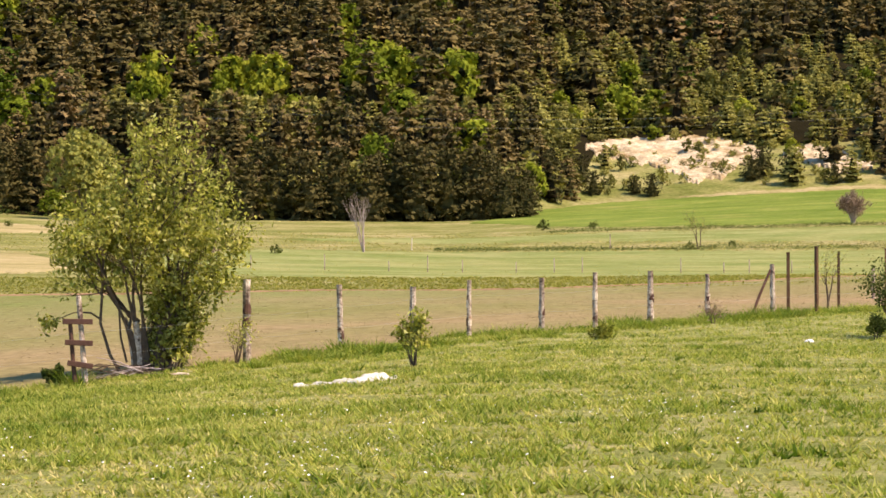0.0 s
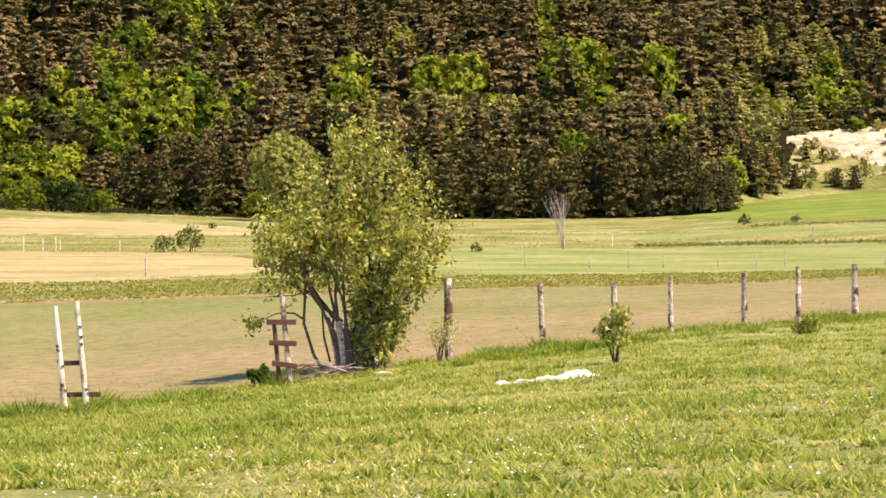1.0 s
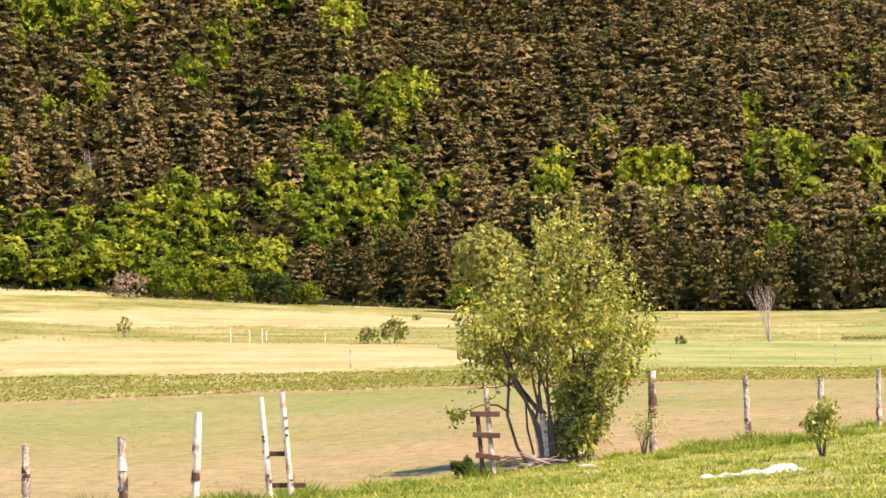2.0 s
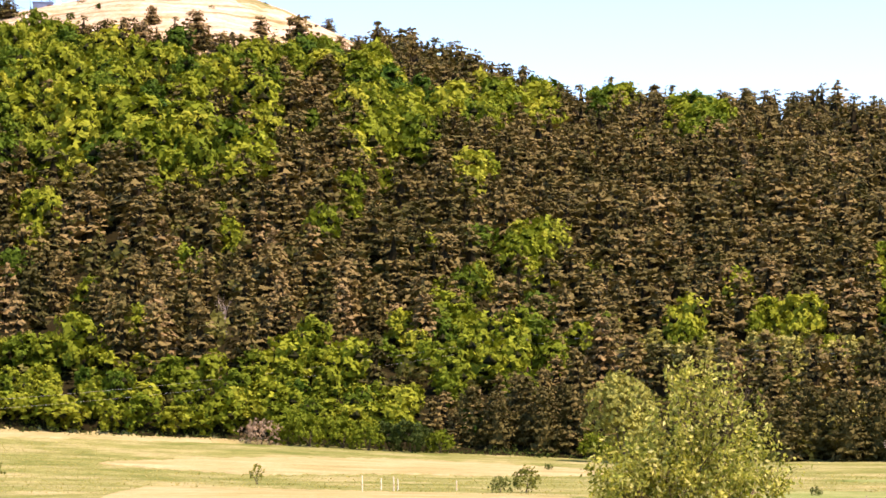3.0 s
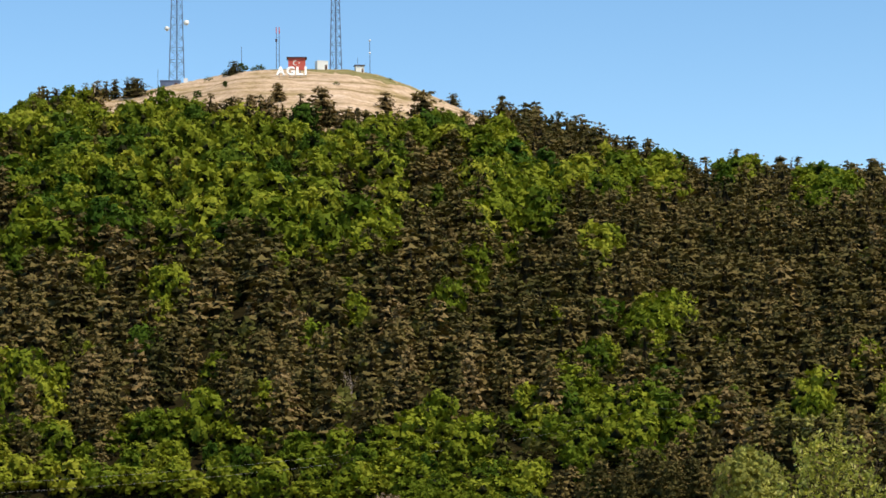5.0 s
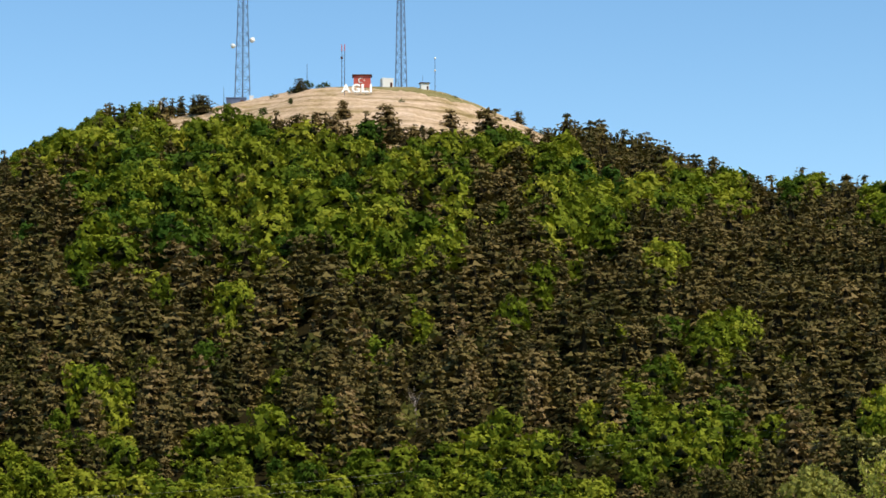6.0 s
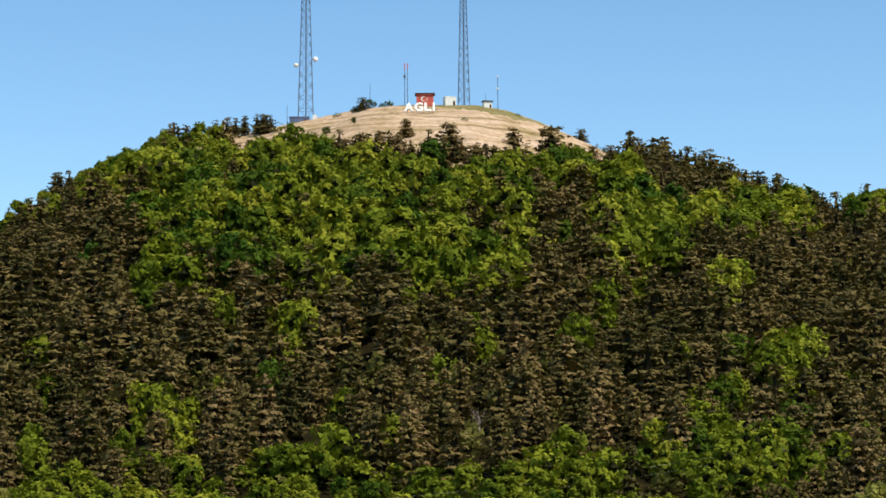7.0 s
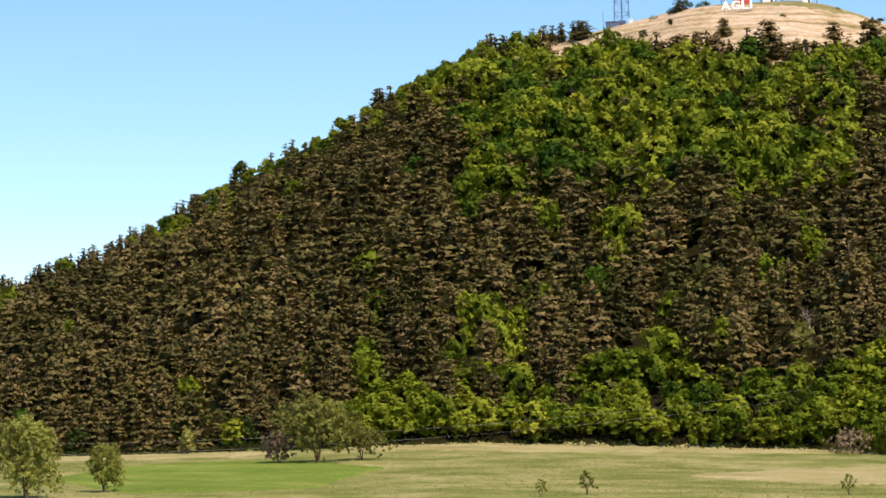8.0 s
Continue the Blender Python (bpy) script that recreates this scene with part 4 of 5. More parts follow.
for i, (az, r, sx) in enumerate(((-6.95, 45.4, .16), (-7.25, 45.6, .13), (-7.1, 45.1, .10))):
    lump("clay_lump", spot(az, r), (sx, .10, .05), M_CLAY, "orange-brown lump of clay in the grass", "clay lump", i, 20 * i, 2)
stick = thing("pale_stick", spot(-6.3, 45.4), "short pale stick lying in the grass", "stick")
V, F = tube([(-.18, 0, .05), (0, .02, .07), (.17, 0, .06)], [.022, .025, .02], 7)
part_of(stick, "stick", V, F, M_BIRCH)

# white cloth sheet lying rumpled on the pasture
def cloth():
    at = spot(-2.35, 35.2)
    rag = thing("white_sheet", at, "rumpled white cloth lying on the grass", "cloth")
    nu, nv = 60, 18
    u, v = np.meshgrid(np.linspace(0, 1, nu), np.linspace(0, 1, nv), indexing="ij")
    width = .07 + .17 * np.clip((u - .5) / .3, 0, 1) + .03 * np.sin(u * 22)
    x = -.74 + 1.48 * u + .03 * np.sin(v * 9 + u * 5)
    y = (v - .5) * 2 * width + .05 * np.sin(u * 8)
    bulge = np.clip(np.sin(v * math.pi), 0, 1) ** .6
    tall = .028 + .018 * np.sin(u * 31) + .085 * np.exp(-((u - .76) / .11) ** 2) + .03 * np.exp(-((u - .5) / .1) ** 2)
    z = bulge * (tall + .015 * np.sin(u * 40 + v * 11) + .012 * np.sin(v * 23 - u * 17)) + .03
    wx, wy = at.x + x, at.y + y
    z = z + land(wx, wy) - at.z
    top = np.stack([x, y, z], -1).reshape(-1, 3)
    low = top - [0, 0, .025]
    F = grid_faces(nu, nv)
    n = nu * nv
    rim = [k * nv for k in range(nu)] + [(nu - 1) * nv + k for k in range(1, nv)] + [k * nv + nv - 1 for k in range(nu - 2, -1, -1)] + list(range(nv - 2, 0, -1))
    S = np.array([(rim[k], rim[(k + 1) % len(rim)], rim[(k + 1) % len(rim)] + n, rim[k] + n) for k in range(len(rim))])
    part_of(rag, "sheet", np.concatenate([top, low]), np.concatenate([F[:, ::-1], F + n, S]), M_FLEECE, smooth=True)


cloth()
lump("white_stone", spot(8.7, 49), (.10, .08, .06), M_WHITE, "white stone in the grass", "stone", 5, 0, 2)


# ---------- shrubs and saplings near the fence ----------
def shrub(name, at, h, wide, label, category, seed, leaf=M_DARKLEAF, per=8, long=.07, stems=7, tone=(.1, .9), group="", spread=.06, wood=M_BARK, depth=2, slim=1.0):
    rnd = np.random.default_rng(seed)
    ob = thing(name, at, label, category, group)
    pieces, tips = [], []
    for k in range(stems):
        a = rnd.uniform(0, 6.28)
        lean = rnd.uniform(.05, wide / h * .75)
        branching(rnd, (math.cos(a) * .03 * wide, math.sin(a) * .03 * wide, -.06), (math.cos(a) * lean, math.sin(a) * lean, 1),
                  h * rnd.uniform(.45, .62), h * .016, depth, pieces, tips, .3, .5, 3, .55, .1, 4)
    V, F = joined(pieces)
    part_of(ob, "branchwork", V, F, wood)
    if per:
        top = max(p.z for p, d in tips)
        k = h / max(top, .1)
        tips = [(Vector((p.x * k * slim, p.y * k * slim, p.z * k)), d) for p, d in tips]
        V, F, T = leaves(rnd, [p for p, d in tips if p.z > .12 * h], per, spread * h, long, long * .5, tone)
        part_of(ob, "leaves", V, F, leaf, "", T)
    return ob


shrub("sapling", spot(-.72, 40.6), .98, .22, "small bushy sapling with light green tips", "sapling", 41, M_BUSHLEAF, 2, .10, 8, (.1, 1), spread=.05, slim=.62)
shrub("shrub", spot(10.9, 51), 1.75, 1.3, "leafy weedy shrub at the pasture's edge", "shrub", 42, M_DARKLEAF, 6, .08, 10, (.2, 1))
shrub("shrub", spot(10.25, 50), .55, .9, "low dark leafy shrub in the grass", "shrub", 43, M_DARKLEAF, 5, .06, 8, (.0, .7))
shrub("shrub", spot(3.86, 53), .36, .75, "low green weed clump in the grass", "weed", 44, M_BUSHLEAF, 2, .09, 9, (.0, .6), spread=.12)
shrub("shrub", spot(6.45, 60.5), .62, .5, "dry reddish weed at a fence post", "weed", 45, M_TWIG, 1, .06, 6, (.1, 1), spread=.12)
shrub("shrub", spot(-4.95, 48.0), 1.05, .5, "thin twiggy growth round a fence post", "weed", 46, M_BUSHLEAF, 1, .06, 7, (.3, 1))
shrub("shrub", spot(-9.2, 45.0), .42, .5, "dark broad-leaved weed by the boards", "weed", 47, M_DARKLEAF, 5, .10, 7, (.0, .7))
shrub("shrub", spot(9.15, 70), 1.9, .4, "slender pale young shrub among iron posts", "shrub", 48, M_BUSHLEAF, 2, .06, 3, (.5, 1))

# ---------- single trees of the valley and the wood's edge ----------
def pine_tree(at, h, seed, label, wide=.33, low=.0, tone=.35, crown=.6):
    """A bushy dark pine: needle clumps on rounded boughs."""
    r = np.random.default_rng(seed)
    V, T, bark = leafy_form(r, h, 60, 7, wide, low, .04, 18, .22, .8, False)
    V2, T2, bark2 = pine_form(r, h, 12, 8, wide, .04, crown, 4, 6, .055, .7)
    tree = thing("pine_tree", at, label, "tree", "pines at the wood's edge", r.uniform(0, 360))
    P, Q = tube([(0, 0, -.4), (.01 * h, 0, h * .5), (0, 0, h * .93)], [.022 * h, .015 * h, .004 * h], 6)
    part_of(tree, "trunk", P, Q, M_BARK)
    V, T = joined([(V[bark:], T[5:] - bark), (V2[6:], T2[5:] - 6)])
    part_of(tree, "crown", V, T, M_PINE, "", np.full(len(V), tone))
    return tree


def leafy_tree(at, h, seed, label, wide=.4, low=.15, material=M_LEAF, tone=.5, clumps=240, size=.05, name="broadleaf_tree", category="tree", group="", open_=.2, stems=3):
    r = np.random.default_rng(seed)
    V, T, bark = leafy_form(r, h, clumps, 9, wide, low, size, 16, open_, .4, False)
    tree = thing(name, at, label, category, group)
    pieces, tips = [], []
    for k in range(stems):
        a = r.uniform(0, 6.28)
        branching(r, (0, 0, -.3), (math.cos(a) * .25, math.sin(a) * .25, 1), h * .42, .022 * h, 2, pieces, tips, .25, .5, 3, .6, .1, 5)
    P, Q = joined(pieces)
    part_of(tree, "trunk", P, Q, M_BARK)
    part_of(tree, "crown", V[bark:], T[5:] - bark, material, "", np.clip(np.full(len(V) - bark, tone) + r.uniform(-.12, .12), 0, 1))
    return tree


def again(tree, az, r, k, turn, label=""):
    c = copy_thing(tree, Matrix.Translation(spot(az, r)) @ pose(0, 0, 0, 0, 0, turn) @ Matrix.Diagonal((k, k, k, 1)))
    return tagged(c, label) if label else c


P1 = pine_tree(spot(-.6, 399), 14, 201, "dark dense pine at the meadow's edge", .32, .02, .3)
P2 = pine_tree(spot(.15, 401), 13, 202, "dark dense pine at the meadow's edge", .36, .0, .22)
P3 = pine_tree(spot(1.5, 397), 8.2, 203, "low broad dark pine on the meadow", .55, .0, .15)
for k, (az, r, s) in enumerate(((-6.1, 400, .75), (-5.4, 403, .85), (-4.7, 399, .8), (-4.0, 402, .95), (-3.2, 399, .9), (-2.5, 401, 1.0), (-1.7, 398, .85), (-1.1, 403, 1.05),
                                (.75, 402, .95), (1.1, 405, .9), (2.0, 404, .62), (-7.0, 404, .8), (-11.5, 402, .75), (-12.1, 404, .8), (-10.4, 402, .85), (-9.9, 404, .9), (-10.9, 406, .9))):
    again((P1, P2)[k % 2], az, r, s, 47 * k)
for k, (az, r, s) in enumerate(((1.95, 399, .8), (4.6, 455, .45), (5.0, 453, .55), (7.35, 462, .6), (7.6, 465, .75), (8.3, 464, .7), (3.0, 452, .6), (3.6, 455, .6), (9.3, 457, .5), (3.3, 462, .7), (2.6, 455, .8))):
    again(P3, az, r, s, 71 * k, "small dark pine on the sandy slope" if az > 2.5 else "")

leafy_tree(spot(-8.5, 383), 14.2, 210, "big rounded pale olive willow tree", .42, .05, M_PALE, .7, 900, .03, "willow_tree", open_=.1)
S1 = leafy_tree(spot(-16.0, 392), 5.2, 211, "dense green shrub at the wood's foot", .75, .0, M_LEAF, .55, 200, .07, "edge_shrub", "shrub", "shrubs at the wood's foot")
for k, (az, r, s) in enumerate(((-15.2, 394, .95), (-14.6, 391, .8), (-12.9, 394, .7), (-16.5, 395, 1.0), (-27.2, 404, .8), (-9.2, 398, .8), (-28.6, 404, 1.1), (-29.1, 402, 1.3), (-27.9, 405, 1.0))):
    again(S1, az, r, s, 53 * k)
D1 = leafy_tree(spot(-13.6, 391), 5.0, 212, "dark green shrub at the wood's foot", .7, .0, M_DARKLEAF, .25, 200, .07, "edge_shrub", "shrub", "shrubs at the wood's foot")
for k, (az, r, s) in enumerate(((-14.1, 393, .9), (-13.2, 396, .75), (-33.0, 404, .9), (-35.5, 402, .8), (-31.6, 404, .9), (-30.2, 406, 1.0))):
    again(D1, az, r, s, 61 * k)
leafy_tree(spot(-17.15, 391), 3.4, 213, "low pinkish brown leafless thicket", 1.15, .0, M_TWIG, .75, 260, .06, "brush_heap", "thicket", open_=.25)
leafy_tree(spot(-29.8, 356), 9.0, 214, "spreading field tree with several trunks", .72, .22, M_SCRUB, .6, 700, .042, "field_tree", stems=5, open_=.15)
leafy_tree(spot(-28.75, 361), 4.6, 215, "small spreading field tree with bare trunks", .85, .25, M_SCRUB, .4, 300, .06, "field_tree", stems=4, open_=.2)
leafy_tree(spot(-30.75, 356), 4.8, 216, "twiggy brown bush under a field tree", .5, .02, M_TWIG, .3, 160, .06, "bush", "bush")
leafy_tree(spot(-36.7, 280), 9.6, 217, "pale olive willow with drooping crown", .46, .0, M_PALE, .7, 1500, .024, "willow_tree", open_=.2)
leafy_tree(spot(-34.85, 292), 6.1, 218, "slender pale olive willow", .40, .0, M_PALE, .65, 900, .028, "willow_tree", open_=.3)
for k, (az, r, h) in enumerate(((-24.5, 257, 2.1), (-23.42, 262, 2.9), (-17.25, 256, 2.4))):
    leafy_tree(spot(az, r), h, 220 + k, "thin young tree standing in the meadow", .38, .08, M_PALE, .5 - .3 * (k == 1), 44, .06, "young_tree", open_=.5)
leafy_tree(spot(-32.9, 392), 4.4, 226, "slim pale young tree before the wood", .28, .1, M_SCRUB, 1.0, 120, .07, "young_tree", open_=.3)
leafy_tree(spot(-10.85, 236), 2.5, 227, "grey-brown twiggy bush in the field", .66, .0, M_PALE, .15, 170, .06, "field_bush", "bush", open_=.4)
leafy_tree(spot(-11.45, 234), 1.5, 228, "low green bush in the field", .9, .0, M_DARKLEAF, .9, 90, .09, "field_bush", "bush")
shrub("round_bush", spot(9.74, 322), 4.4, 3.2, "rounded pinkish leafless bush on the meadow", "bush", 229, M_TWIG, 8, .22, 18, (.3, 1), wood=M_GREYBARK, spread=.06)
shrub("thin_tree", spot(6.1, 258), 4.0, 1.3, "slender young tree with sparse leaves", "tree", 230, M_SCRUB, 3, .14, 3, (.4, 1), spread=.05)
for k, (az, r, h) in enumerate(((-4.0, 238, .9), (-10.3, 330, .9), (-5.0, 395, 1.6), (5.9, 256, .8), (6.9, 262, .7), (2.4, 330, 1.4), (3.6, 330, 1.0))):
    leafy_tree(spot(az, r), h, 240 + k, "small green bush in the meadow", .8, .0, M_DARKLEAF, .8, 60, .11, "meadow_bush", "bush", "bushes in the meadow")


def bare_tree(at, h, seed, label, stems=5, spread=.28, r0=.012, name="bare_tree", mat=M_GREYBARK, depth=3):
    r = np.random.default_rng(seed)
    tree = thing(name, at, label, "tree")
    for k in range(stems):
        pieces, tips = [], []
        a = r.uniform(0, 6.28)
        branching(r, (0, 0, -.2), (math.cos(a) * spread, math.sin(a) * spread, 1), h * .45, r0 * h, depth, pieces, tips, .15, .28, 3, .6, .22, 5)
        V, F = joined(pieces)
        part_of(tree, "limb", V, F, mat)
    return tree


bare_tree(spot(-1.9, 248), 6.6, 251, "leafless pale pinkish tree in the meadow", 6, .22)
bare_tree(spot(-17.95, 446), 8.5, 252, "dead pale pine among the wood", 3, .10, .012, "dead_tree", depth=2)
bare_tree(spot(-15.96, 459), 9, 253, "dead pale trunk among the wood", 1, .03, .010, "dead_tree", depth=1)

# hedge of low growth along the ditches
def hedge(name, az, r, h, n, seed, label, tone, material=M_DARKLEAF, leaf=.22):
    g = np.random.default_rng(seed)
    a = g.uniform(az[0], az[1], n)
    rr = np.interp(a, az, r) + g.normal(size=n) * (6 if h < .15 else 3.0)
    x, y = rr * np.sin(np.radians(a)), rr * np.cos(np.radians(a))
    c = np.stack([x, y, land(x, y) + g.uniform(.05, 1, n) * h * np.clip(.5 + 1.3 * ripple(x, y, 14, 2.0), .1, 1.6)], 1)
    V, F, T = leaves(g, list(c), 4, h * .4, leaf, leaf * .64, tone)
    return tagged(solid(name, V, F, material, False, T), label, "hedge", kind="stuff")


hedge("hedge", (-.2, 6.5), (262, 258), .22, 1900, 5, "low dark green hedge along a ditch", (.3, 1), leaf=.13)
# added strip of dark leaves, standing in for black shade below the front trees
hedge("edge_shade_growth", (-39, -8.5), (400, 399), .9, 1900, 9, "low leafy strip, dark in place of shade under the first trees", (.0, .6), leaf=.4)
hedge("rough_verge", (6.5, 12), (259, 256), .35, 900, 6, "rough green growth along a ditch", (.5, 1), leaf=.13)
hedge("field_verge", (-19, 12), (116, 138), .10, 2600, 7, "rough dry growth along the tilled field", (.0, .7), M_VERGE, .09)
hedge("green_bank", (2.5, 12), (322, 316), .3, 2200, 8, "low green bank below the meadow", (.5, 1), leaf=.15)

# stakes of far wire fences
def stake(at, h, label, r=.05, mat=M_BIRCH):
    s = thing("stake", at, label, "fence stake", "stakes of the far fence")
    V, F = tube([(0, 0, -.2), (.01, 0, h * .6), (.0, 0, h)], [r, r * .95, r * .85], 7)
    part_of(s, "stick", V, F, mat)
    return s


for k, (az, r, h) in enumerate(((-2.84, 186, 1.3), (-.37, 184, 1.4), (.46, 184, 1.1), (1.75, 184, .9), (2.66, 184, 1.2), (3.33, 184, 1.25), (5.68, 182, 1.2), (6.7, 180, .9), (7.3, 178, 1.1),
                                (8.3, 178, 1.0), (9.4, 178, 1.2), (-4.6, 188, 1.1), (-1.3, 185, .9))):
    stake(spot(az, r), h, "thin pale stake of a far wire fence", .045, M_POST)
for k, (az, r, h) in enumerate(((-14.75, 236, 1.5), (-14.3, 238, 1.2), (-14.0, 236, 1.4), (-13.9, 238, 1.1), (-12.5, 240, 1.0), (-.75, 262, 1.3), (4.0, 262, 1.6), (-11.9, 158, 1.3), (10.2, 82, 1.1))):
    stake(spot(az, r), h, "short pale stake standing in the field", .06, M_POST if k > 5 else M_BIRCH)


# ---------- sandy bank ----------
def bank(name, az, near, far, label, seed, bumps=1.2):
    ob = sheet(name, az, near, far, M_SAND, label, 140, 40, 3.0, .25, bumps)
    return tagged(ob, "", "sand bank")


bank("sand_bank", [3.4, 3.9, 4.6, 5.3, 6.0, 6.6, 7.2, 7.6], [488, 483, 481, 474, 462, 464, 476, 485], [493, 499, 500, 502, 506, 503, 496, 488], "bare pale sandstone bank eroded into lumps", 1, .75)
bank("sand_bank", [8.1, 8.5, 9.0, 9.6, 10.2], [482, 478, 470, 464, 468], [484, 492, 488, 480, 470], "bare pale sand strip below the wood", 2, .6)
sheet("dry_track", [5.6, 7.5, 9, 11, 14], [449, 448, 447, 446, 446], [451, 453, 454, 455, 455], M_STRAW, "pale dry track along the meadow's top", 120, 10, 1.0, .1, taper=1)
bank("sand_gully", [-4.4, -3.6, -2.8, -2.0, -1.2], [905, 880, 875, 885, 915], [915, 905, 900, 905, 925], "small bare pale gully high in the wood", 4, 1.0)

bx = np.random.default_rng(77)
rows_ = []
for k in range(190):
    az_, r_ = bx.uniform(3.2, 10.4), bx.uniform(455, 512)
    if .5 + .5 * math.sin(az_ * 5.1 + r_ * .11) * math.sin(r_ * .23 - az_ * 2.3) > bx.uniform(.2, .9):
        rows_.append((*spot(az_, r_), bx.uniform(.8, 2.4), bx.uniform(.9, 1.5), bx.uniform(.2, .9)))
rows_ = np.array(rows_)
plant(LOW_GROWTH, bx.integers(0, 2, len(rows_)), rows_[:, :3] - [0, 0, .1], rows_[:, 3], rows_[:, 4], rows_[:, 5], "bank_scrub", M_SCRUB, "low olive scrub and tufts on the sandy bank", "scrub")

# ---------- summit ----------
sheet("summit_grass", BARE_R[0][1:-1], [b - 30 for b in BARE_R[1][1:-1]], [965] * 10, M_DRY, "dry straw-coloured grass of the bare summit", 140, 50, 6, .1, .25)
sheet("crest_grass", [-20.5, -19.5, -18.5, -17.5, -16.5, -15.6], [884, 872, 868, 868, 876, 890], [905, 905, 905, 905, 908, 910], M_CREST, "brownish green grass along the summit's crest", 90, 14, 5, .25, taper=1)
# reaches under the front row; the canopy's shade is in its colour
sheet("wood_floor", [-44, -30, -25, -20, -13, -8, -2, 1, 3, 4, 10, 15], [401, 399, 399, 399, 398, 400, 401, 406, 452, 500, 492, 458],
      [800, 850, 780, 720, 800, 980, 1040, 1050, 1050, 1050, 1050, 1050], M_SHADED_LITTER, "litter-covered floor of the wood, darkened to the trees' shade", 240, 90, 2, .12)


def lattice_tower(at, h, w0, w1, label, dishes, turn):
    tower = thing("lattice_tower", at, label, "tower", "summit towers", turn)
    half = lambda z: (w0 + (w1 - w0) * z / h) / 2
    corners = [(1, 1), (-1, 1), (-1, -1), (1, -1)]
    for cx, cy in corners:
        V, F = tube([(cx * half(z), cy * half(z), z) for z in (-2, h * .5, h)], [.19, .16, .12], 5)
        part_of(tower, "leg", V, F, M_STEEL)
    levels, z = [0.0], 0.0
    while z < h - 1:
        z = min(z + half(z) * 1.75, h)
        levels.append(z)
    for k in range(4):
        (ax, ay), (bx, by) = corners[k], corners[(k + 1) % 4]
        pieces = []
        for z0, z1 in zip(levels, levels[1:]):
            h0, h1 = half(z0), half(z1)
            pieces.append(tube([(ax * h0, ay * h0, z0), (bx * h1, by * h1, z1)], [.09, .09], 4))
            pieces.append(tube([(bx * h0, by * h0, z0), (ax * h1, ay * h1, z1)], [.09, .09], 4))
            pieces.append(tube([(ax * h1, ay * h1, z1), (bx * h1, by * h1, z1)], [.08, .08], 4))
        V, F = joined(pieces)
        part_of(tower, "bracing", V, F, M_STEEL)
    V, F = tube([(.1, .25, 0), (.1, .25, h)], [.22, .18], 6)
    part_of(tower, "cable_run", V, F, M_STEEL, "bundle of cables up the middle")
    for z, x, r in dishes:
        s = 1 if x > 0 else -1
        bm = bmesh.new()
        bmesh.ops.create_cone(bm, cap_ends=True, segments=20, radius1=r, radius2=r * .92, depth=r * .9, matrix=pose(x, -half(z) - .3, z, 90, 0, 20 * s))
        dish = part("dish", bm, M_WHITE, tower, "white drum dish antenna", True)
        V, F = tube([(s * half(z), -half(z), z), (x, -half(z), z)], [.1, .1], 5)
        part_of(tower, "dish_arm", V, F, M_STEEL)
    return tower


lattice_tower(spot(-22.17, 903), 62, 5.9, 2.4, "tall grey-blue lattice radio tower with white dishes", [(22.1, -3.7, .9), (24.5, 3.7, 1.0)], 22)
lattice_tower(spot(-18.31, 905), 60, 4.5, 1.6, "tall slim grey-blue lattice radio tower", [], 18)


def mast(at, h, label, r=.14, twin=False, tip=None, mat=M_STEEL):
    m = thing("antenna_mast", at, label, "antenna mast", "summit masts", 19)
    for x in ((-.55, .55) if twin else (0,)):
        V, F = tube([(x, 0, -1), (x, 0, h * .5), (x, 0, h)], [r, r * .9, r * .7], 6)
        part_of(m, "pole", V, F, mat)
    if twin:
        for k in range(6):
            V, F = tube([(-.55, 0, h * (.12 + .13 * k)), (.55, 0, h * (.12 + .13 * k))], [.06, .06], 4)
            part_of(m, "rung", V, F, mat)
        for x in (-.55, .55):
            bm = bmesh.new()
            box(bm, (.35, .3, 2.6), pose(x, -.25, h - 1.2), .05)
            part("antenna_panel", bm, M_RED, m, "reddish panel antenna")
        bm = bmesh.new()
        box(bm, (.8, .4, 1.0), pose(-.55, -.35, h * .7), .05)
        part("equipment_box", bm, M_ROOF, m, "dark equipment box")
    if tip:
        for z in tip:
            bm = bmesh.new()
            bmesh.ops.create_uvsphere(bm, u_segments=10, v_segments=6, radius=.42, matrix=pose(0, 0, z))
            part("antenna_head", bm, M_WHITE, m, "white antenna head", True)
    return m


mast(spot(-19.72, 895), 17, "twin-pole mast with reddish antennas", .15, True)
mast(spot(-20.6, 893), 10.2, "thin grey antenna mast", .13)
mast(spot(-17.48, 893), 13.5, "thin mast with white heads", .14, False, (8.6, 13.4))
mast(spot(-17.78, 893), 6, "short thin grey mast", .08)
mast(spot(-22.62, 895), 7.6, "thin grey antenna mast", .11)
mast(spot(-24.13, 852), 9.4, "slim pale wooden pole", .2, mat=M_BIRCH)


